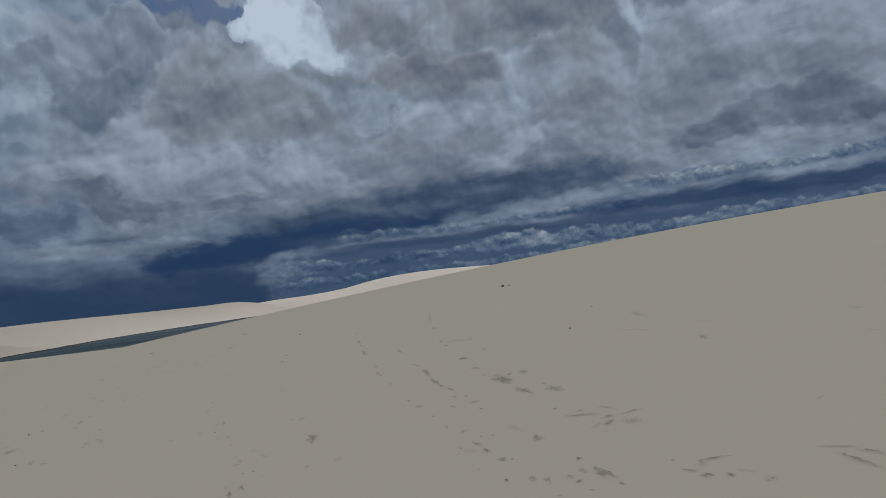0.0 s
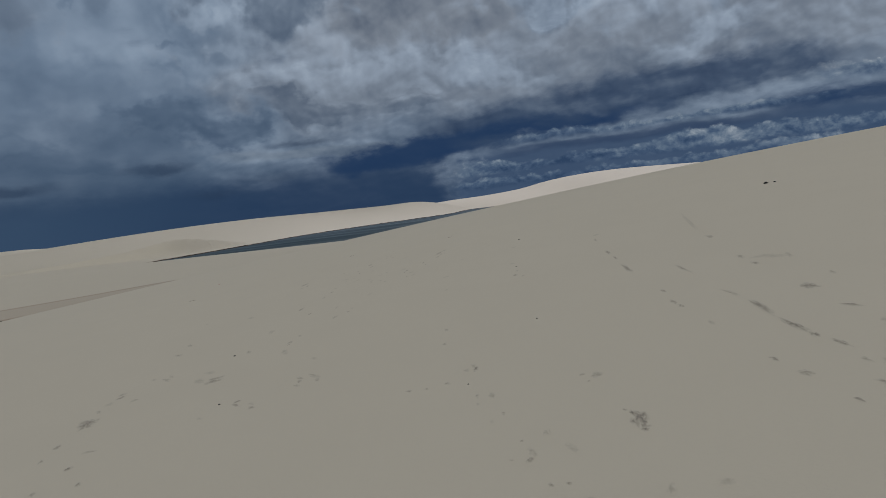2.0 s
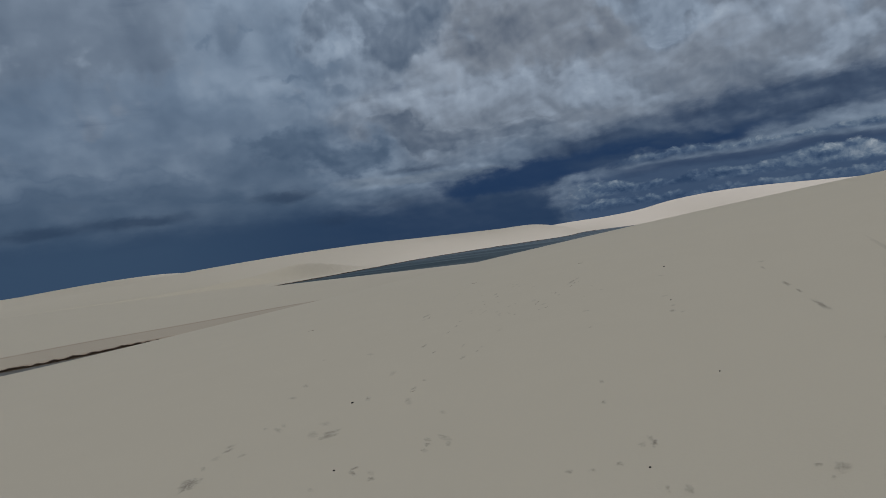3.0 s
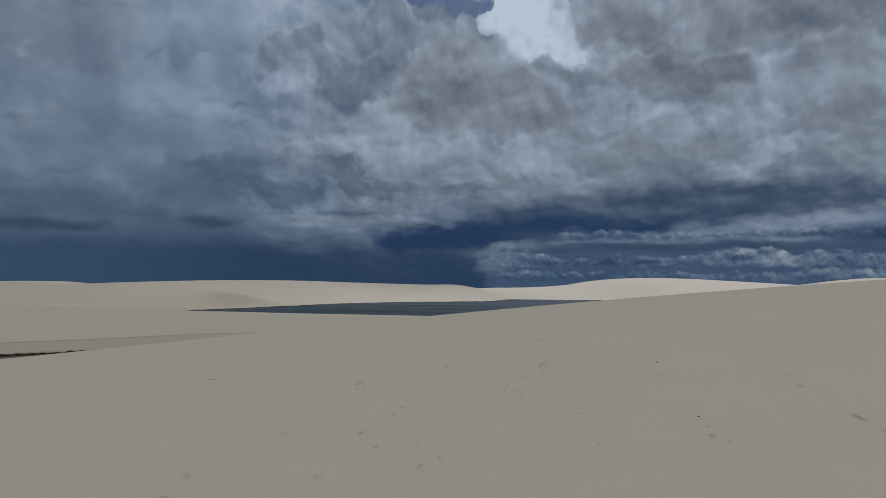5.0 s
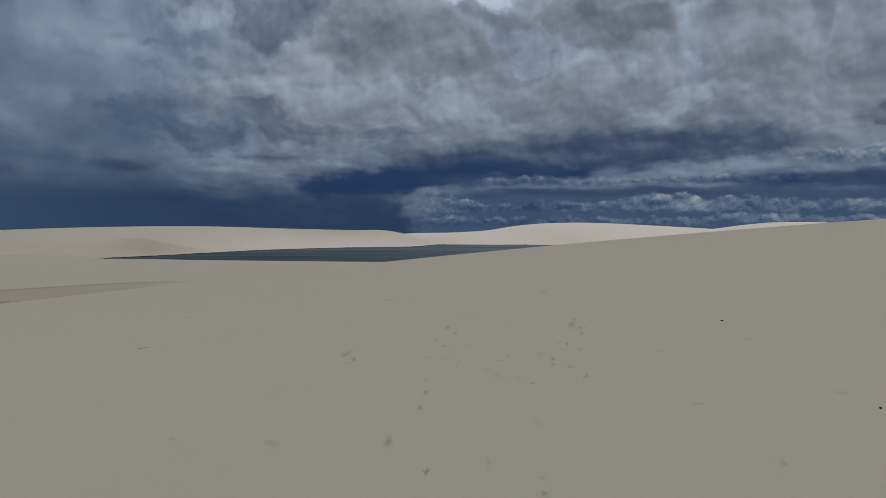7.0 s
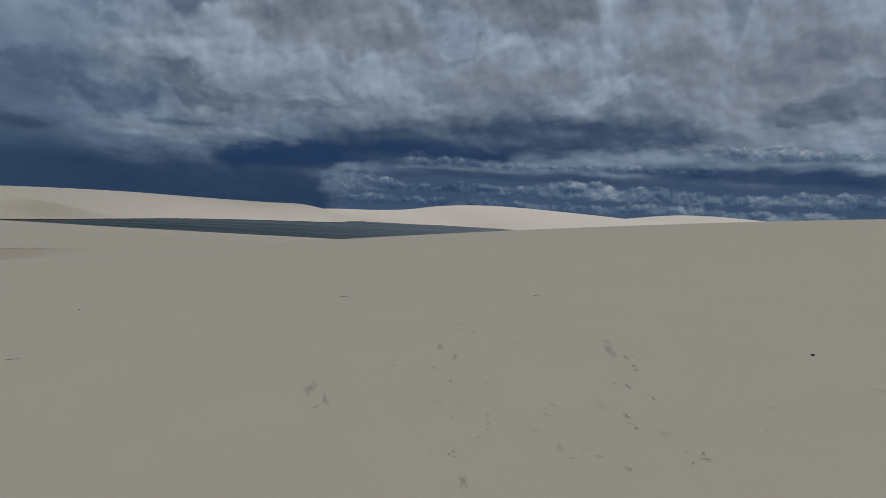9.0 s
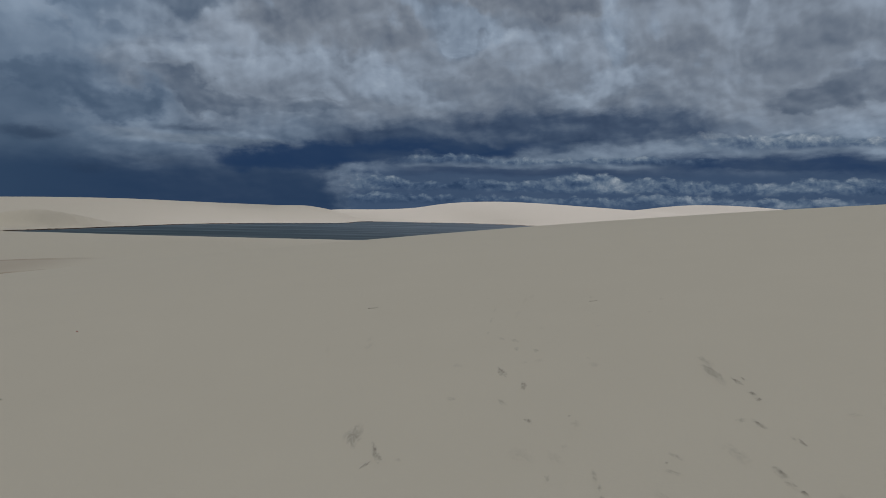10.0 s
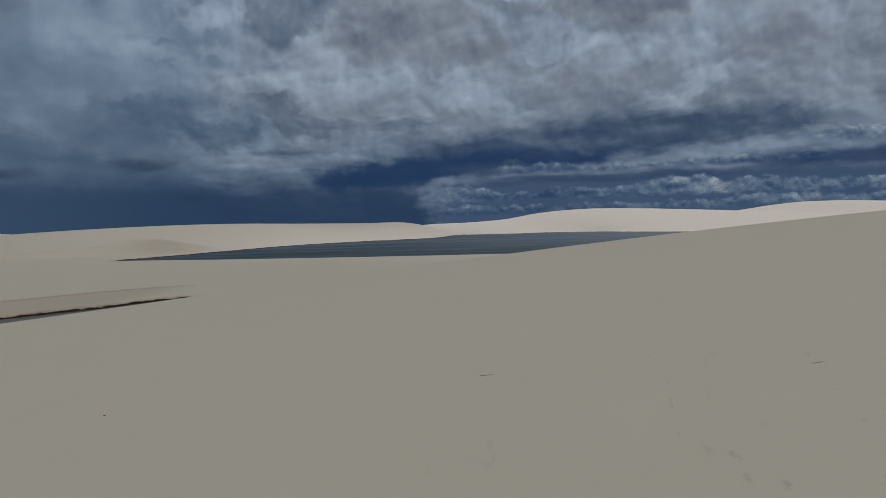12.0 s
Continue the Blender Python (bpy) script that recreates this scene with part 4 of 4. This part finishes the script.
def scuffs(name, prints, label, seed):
    """Blots of darker sand colour, ragged and crumbly, that fade out at their rims."""
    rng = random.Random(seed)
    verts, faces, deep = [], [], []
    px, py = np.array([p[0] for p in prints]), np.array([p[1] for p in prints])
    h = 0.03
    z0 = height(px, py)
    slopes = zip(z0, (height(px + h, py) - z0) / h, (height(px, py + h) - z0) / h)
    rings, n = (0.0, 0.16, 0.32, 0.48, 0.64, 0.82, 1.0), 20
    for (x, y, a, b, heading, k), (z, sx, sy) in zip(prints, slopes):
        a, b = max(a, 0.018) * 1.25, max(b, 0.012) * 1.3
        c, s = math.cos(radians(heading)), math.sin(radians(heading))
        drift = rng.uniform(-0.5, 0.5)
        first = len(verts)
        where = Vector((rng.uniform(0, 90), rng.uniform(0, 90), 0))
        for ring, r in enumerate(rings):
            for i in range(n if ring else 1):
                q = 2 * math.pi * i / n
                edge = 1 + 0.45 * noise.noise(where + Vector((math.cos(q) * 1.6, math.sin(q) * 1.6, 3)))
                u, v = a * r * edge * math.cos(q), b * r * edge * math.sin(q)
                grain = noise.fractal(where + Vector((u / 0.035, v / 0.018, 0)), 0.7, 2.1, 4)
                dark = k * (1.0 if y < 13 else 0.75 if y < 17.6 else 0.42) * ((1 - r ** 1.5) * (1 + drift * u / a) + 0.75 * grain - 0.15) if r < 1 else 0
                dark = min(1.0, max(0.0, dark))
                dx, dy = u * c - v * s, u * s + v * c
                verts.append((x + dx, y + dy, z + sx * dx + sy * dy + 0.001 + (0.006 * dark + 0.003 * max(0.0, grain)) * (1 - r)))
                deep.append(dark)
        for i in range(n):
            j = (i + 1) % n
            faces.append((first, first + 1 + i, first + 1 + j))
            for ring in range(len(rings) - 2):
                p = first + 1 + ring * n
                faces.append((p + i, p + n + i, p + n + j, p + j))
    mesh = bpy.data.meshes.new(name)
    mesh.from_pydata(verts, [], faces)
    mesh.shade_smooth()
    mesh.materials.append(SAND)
    mark = mesh.attributes.new("print_dark", "FLOAT", "POINT")
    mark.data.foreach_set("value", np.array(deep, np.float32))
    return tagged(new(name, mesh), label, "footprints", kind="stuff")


TRAILS = [
    (lambda p: p[0] > 1.0 and p[1] < 12.0, "broken trail of scuffed prints in darker sand across the slope"),
    (lambda p: p[0] <= 1.0 and p[1] < 9.0, "worn footprints in darker sand on the open slope"),
    (lambda p: p[1] < 14.5, "scattered shallow prints and drag marks in pale sand"),
    (lambda p: True, "faint weathered prints leading on over the dune"),
]
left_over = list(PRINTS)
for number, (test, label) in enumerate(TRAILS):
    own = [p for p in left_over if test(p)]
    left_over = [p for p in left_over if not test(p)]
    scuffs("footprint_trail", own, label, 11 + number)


# ---------------------------------------------------------------- litter on the sand
def plain(name, colour, rough=0.8, vary=0.35, scale=60.0):
    mat, nodes, links, bsdf = material(name)
    n = nodes.new("ShaderNodeTexNoise")
    n.inputs["Scale"].default_value, n.inputs["Detail"].default_value = scale, 5.0
    r = nodes.new("ShaderNodeValToRGB")
    r.color_ramp.elements[0].color = (*[c * (1 - vary) for c in colour], 1)
    r.color_ramp.elements[1].color = (*[min(1, c * (1 + vary)) for c in colour], 1)
    links.new(n.outputs[0], r.inputs[0])
    links.new(r.outputs[0], bsdf.inputs["Base Color"])
    bump = nodes.new("ShaderNodeBump")
    bump.inputs["Strength"].default_value, bump.inputs["Distance"].default_value = 0.5, 0.002
    links.new(n.outputs[0], bump.inputs["Height"])
    links.new(bump.outputs[0], bsdf.inputs["Normal"])
    bsdf.inputs["Roughness"].default_value = rough
    bsdf.inputs["Specular IOR Level"].default_value = 0.1
    return mat


BARK = plain("dry_bark", (0.19, 0.15, 0.115))
CHAR = plain("dark_seed", (0.018, 0.016, 0.016), 0.6)
RED = plain("red_plastic", (0.35, 0.06, 0.05), 0.4, 0.15)


def twig(x, y, length, heading, seed):
    """A short bent stick, thicker at one end, lying on the sand."""
    rng = random.Random(seed)
    bm = bmesh.new()
    c, s = math.cos(radians(heading)), math.sin(radians(heading))
    rings = []
    for i in range(8):
        t = i / 7 - 0.5
        side = 0.06 * length * math.sin(t * 5 + seed)
        px, py = x + c * t * length - s * side, y + s * t * length + c * side
        rad = length * (0.028 - 0.014 * (t + 0.5)) * rng.uniform(0.9, 1.15)
        pz = ground_at(px, py) + rad * 0.7
        rings.append([bm.verts.new((px - s * rad * math.cos(q), py + c * rad * math.cos(q), pz + rad * math.sin(q)))
                      for q in (k * math.pi / 3 for k in range(6))])
    for p, q in zip(rings, rings[1:]):
        for k in range(6):
            bm.faces.new((p[k], p[(k + 1) % 6], q[(k + 1) % 6], q[k]))
    bm.faces.new(rings[0][::-1])
    bm.faces.new(rings[-1])
    mesh = bpy.data.meshes.new("twig")
    bm.to_mesh(mesh)
    bm.free()
    mesh.shade_smooth()
    mesh.materials.append(BARK)
    return tagged(new("twig", mesh), "short dry brown twig lying on pale sand", "twig", "twigs on the sand")


def scrap(name, x, y, size, mat, label, category, seed, flat=0.6, group=""):
    """A small knobbly bit half sunk in the sand."""
    bm = bmesh.new()
    bmesh.ops.create_icosphere(bm, subdivisions=2, radius=size)
    for v in bm.verts:
        v.co *= 1 + 0.5 * noise.noise(v.co * (1.3 / size) + Vector((seed, 0, 0)))
        v.co.z *= flat
    mesh = bpy.data.meshes.new(name)
    bm.to_mesh(mesh)
    bm.free()
    mesh.shade_smooth()
    mesh.materials.append(mat)
    ob = new(name, mesh)
    ob.location = (x, y, ground_at(x, y) + size * flat * 0.35)
    ob.rotation_euler = (0, 0, seed)
    return tagged(ob, label, category, group)


for args in ((3.69, 4.2, 0.06, 20, 1), (-5.80, 18.45, 0.13, 8, 2), (-2.54, 21.05, 0.12, 2, 3), (-0.08, 20.05, 0.10, 10, 4),
             (-2.29, 10.87, 0.07, 40, 5)):
    twig(*args)
for i, (px, py, size) in enumerate(((6.06, 16.79, 0.042), (6.20, 16.72, 0.026), (4.10, 8.97, 0.015), (5.15, 10.37, 0.011),
                                    (-2.92, 10.88, 0.014), (-2.54, 8.88, 0.009), (0.33, 9.55, 0.008), (-0.44, 7.95, 0.007),
                                    (1.08, 16.25, 0.017), (0.59, 12.98, 0.011))):
    big = size > 0.02
    scrap("driftwood_scrap" if big else "dark_seed", px, py, size, CHAR,
          "charred black scrap of driftwood half sunk in sand" if big else "small dark seed lying on the sand",
          "driftwood" if big else "seed", i + 1.0, group="" if big else "seeds on the sand")
scrap("bottle_cap", -6.08, 21.53, 0.014, RED, "faded red plastic bottle cap in sand", "bottle cap", 3.0, 0.5)


# ---------------------------------------------------------------- undercut banks and dead roots along the water
PEAT = plain("dark_peat", (0.105, 0.076, 0.056), 0.9, 0.6, 3.0)


def bank_lip(curve, keep, tall, inset, seed, label):
    """A low ragged bank of dark peat along a shore: an undercut face with a crumbling top edge."""
    pts = closed_curve(curve, 60)
    mid = pts.mean(0)
    verts, faces, last = [], [], None
    for i, (p, q) in enumerate(zip(pts, np.roll(pts, -1, 0))):
        if not keep(*p):
            last = None
            continue
        d = (q - p) / max(np.hypot(*(q - p)), 1e-6)
        out = np.array((d[1], -d[0]))
        out = out if out @ (p - mid) > 0 else -out
        at = Vector((p[0] * 0.35, p[1] * 0.35, seed))
        wander = noise.fractal(at, 0.6, 2.0, 4)
        ragged = noise.fractal(at * 5.0, 0.7, 2.2, 4)
        h = max(0.03, tall * (0.8 + 0.4 * wander + 0.4 * ragged))
        shift = inset + 0.12 * wander + 0.08 * ragged
        ring = []
        for off, z in ((-0.10, -0.05), (0.02, h * 0.45), (-0.07 - 0.05 * ragged, h * 0.85), (0.10, h), (0.55, h * 0.55)):
            w = p + out * (shift + off)
            ring.append(len(verts))
            verts.append((w[0], w[1], WATER_Z + z))
        if last:
            faces += [(last[k], ring[k], ring[k + 1], last[k + 1]) for k in range(4)]
        last = ring
    mesh = bpy.data.meshes.new("bank_lip")
    mesh.from_pydata(verts, [], faces)
    mesh.materials.append(PEAT)
    return tagged(new("bank_lip", mesh), label, "bank", kind="structure")


def lagoon_far_side(x, y):
    return y > 40 and x < -17 and x + y > 8 and not (x > -30 and y < 63)


def lake_far_side(x, y):
    return y > 168 and (x < 30 or x > 60)


bank_lip(LAGOON, lagoon_far_side, 0.20, 0.12, 1.7, "low undercut bank of dark peaty sand above the lagoon")
bank_lip(LAKE, lake_far_side, 0.20, 0.1, 4.2, "thin dark waterline bank along the lake's far shore")


def bank_fringe():
    """Dark roots and dead blades hanging over the little bank."""
    rng = random.Random(21)
    curve = closed_curve(LAGOON, 24)
    verts, faces = [], []
    for p, q in zip(curve, np.roll(curve, -1, 0)):
        mid = (p + q) / 2
        if not lagoon_far_side(*mid):
            continue
        clump = noise.fractal(Vector((mid[0] * 0.5, mid[1] * 0.5, 2.0)), 0.6, 2.0, 3)
        for k in range(int(np.hypot(*(q - p)) * 26 * max(0.0, 0.35 + clump * 1.6))):
            t = rng.random()
            x, y = p + (q - p) * t
            x, y = x + rng.gauss(0, 0.10), y + rng.gauss(0, 0.10)
            z = WATER_Z + rng.uniform(0.02, 0.14)
            length, lean = rng.uniform(0.08, 0.2), rng.uniform(0, 6.28)
            dx, dy = math.cos(lean) * length, math.sin(lean) * length
            w = rng.uniform(0.01, 0.03)
            n = len(verts)
            verts += [(x - w, y, z), (x + w, y, z), (x + dx * 0.6 + w * 0.7, y + dy * 0.6, z + length * 0.35),
                      (x + dx * 0.6 - w * 0.7, y + dy * 0.6, z + length * 0.35), (x + dx, y + dy, z + length * rng.uniform(-0.3, 0.3))]
            faces += [(n, n + 1, n + 2, n + 3), (n + 3, n + 2, n + 4)]
    mesh = bpy.data.meshes.new("dead_grass")
    mesh.from_pydata(verts, [], faces)
    mesh.materials.append(plain("dead_grass", (0.052, 0.036, 0.026)))
    return tagged(new("dead_grass", mesh), "dark dead grass and roots along the lagoon bank", "grass", kind="stuff")


bank_fringe()
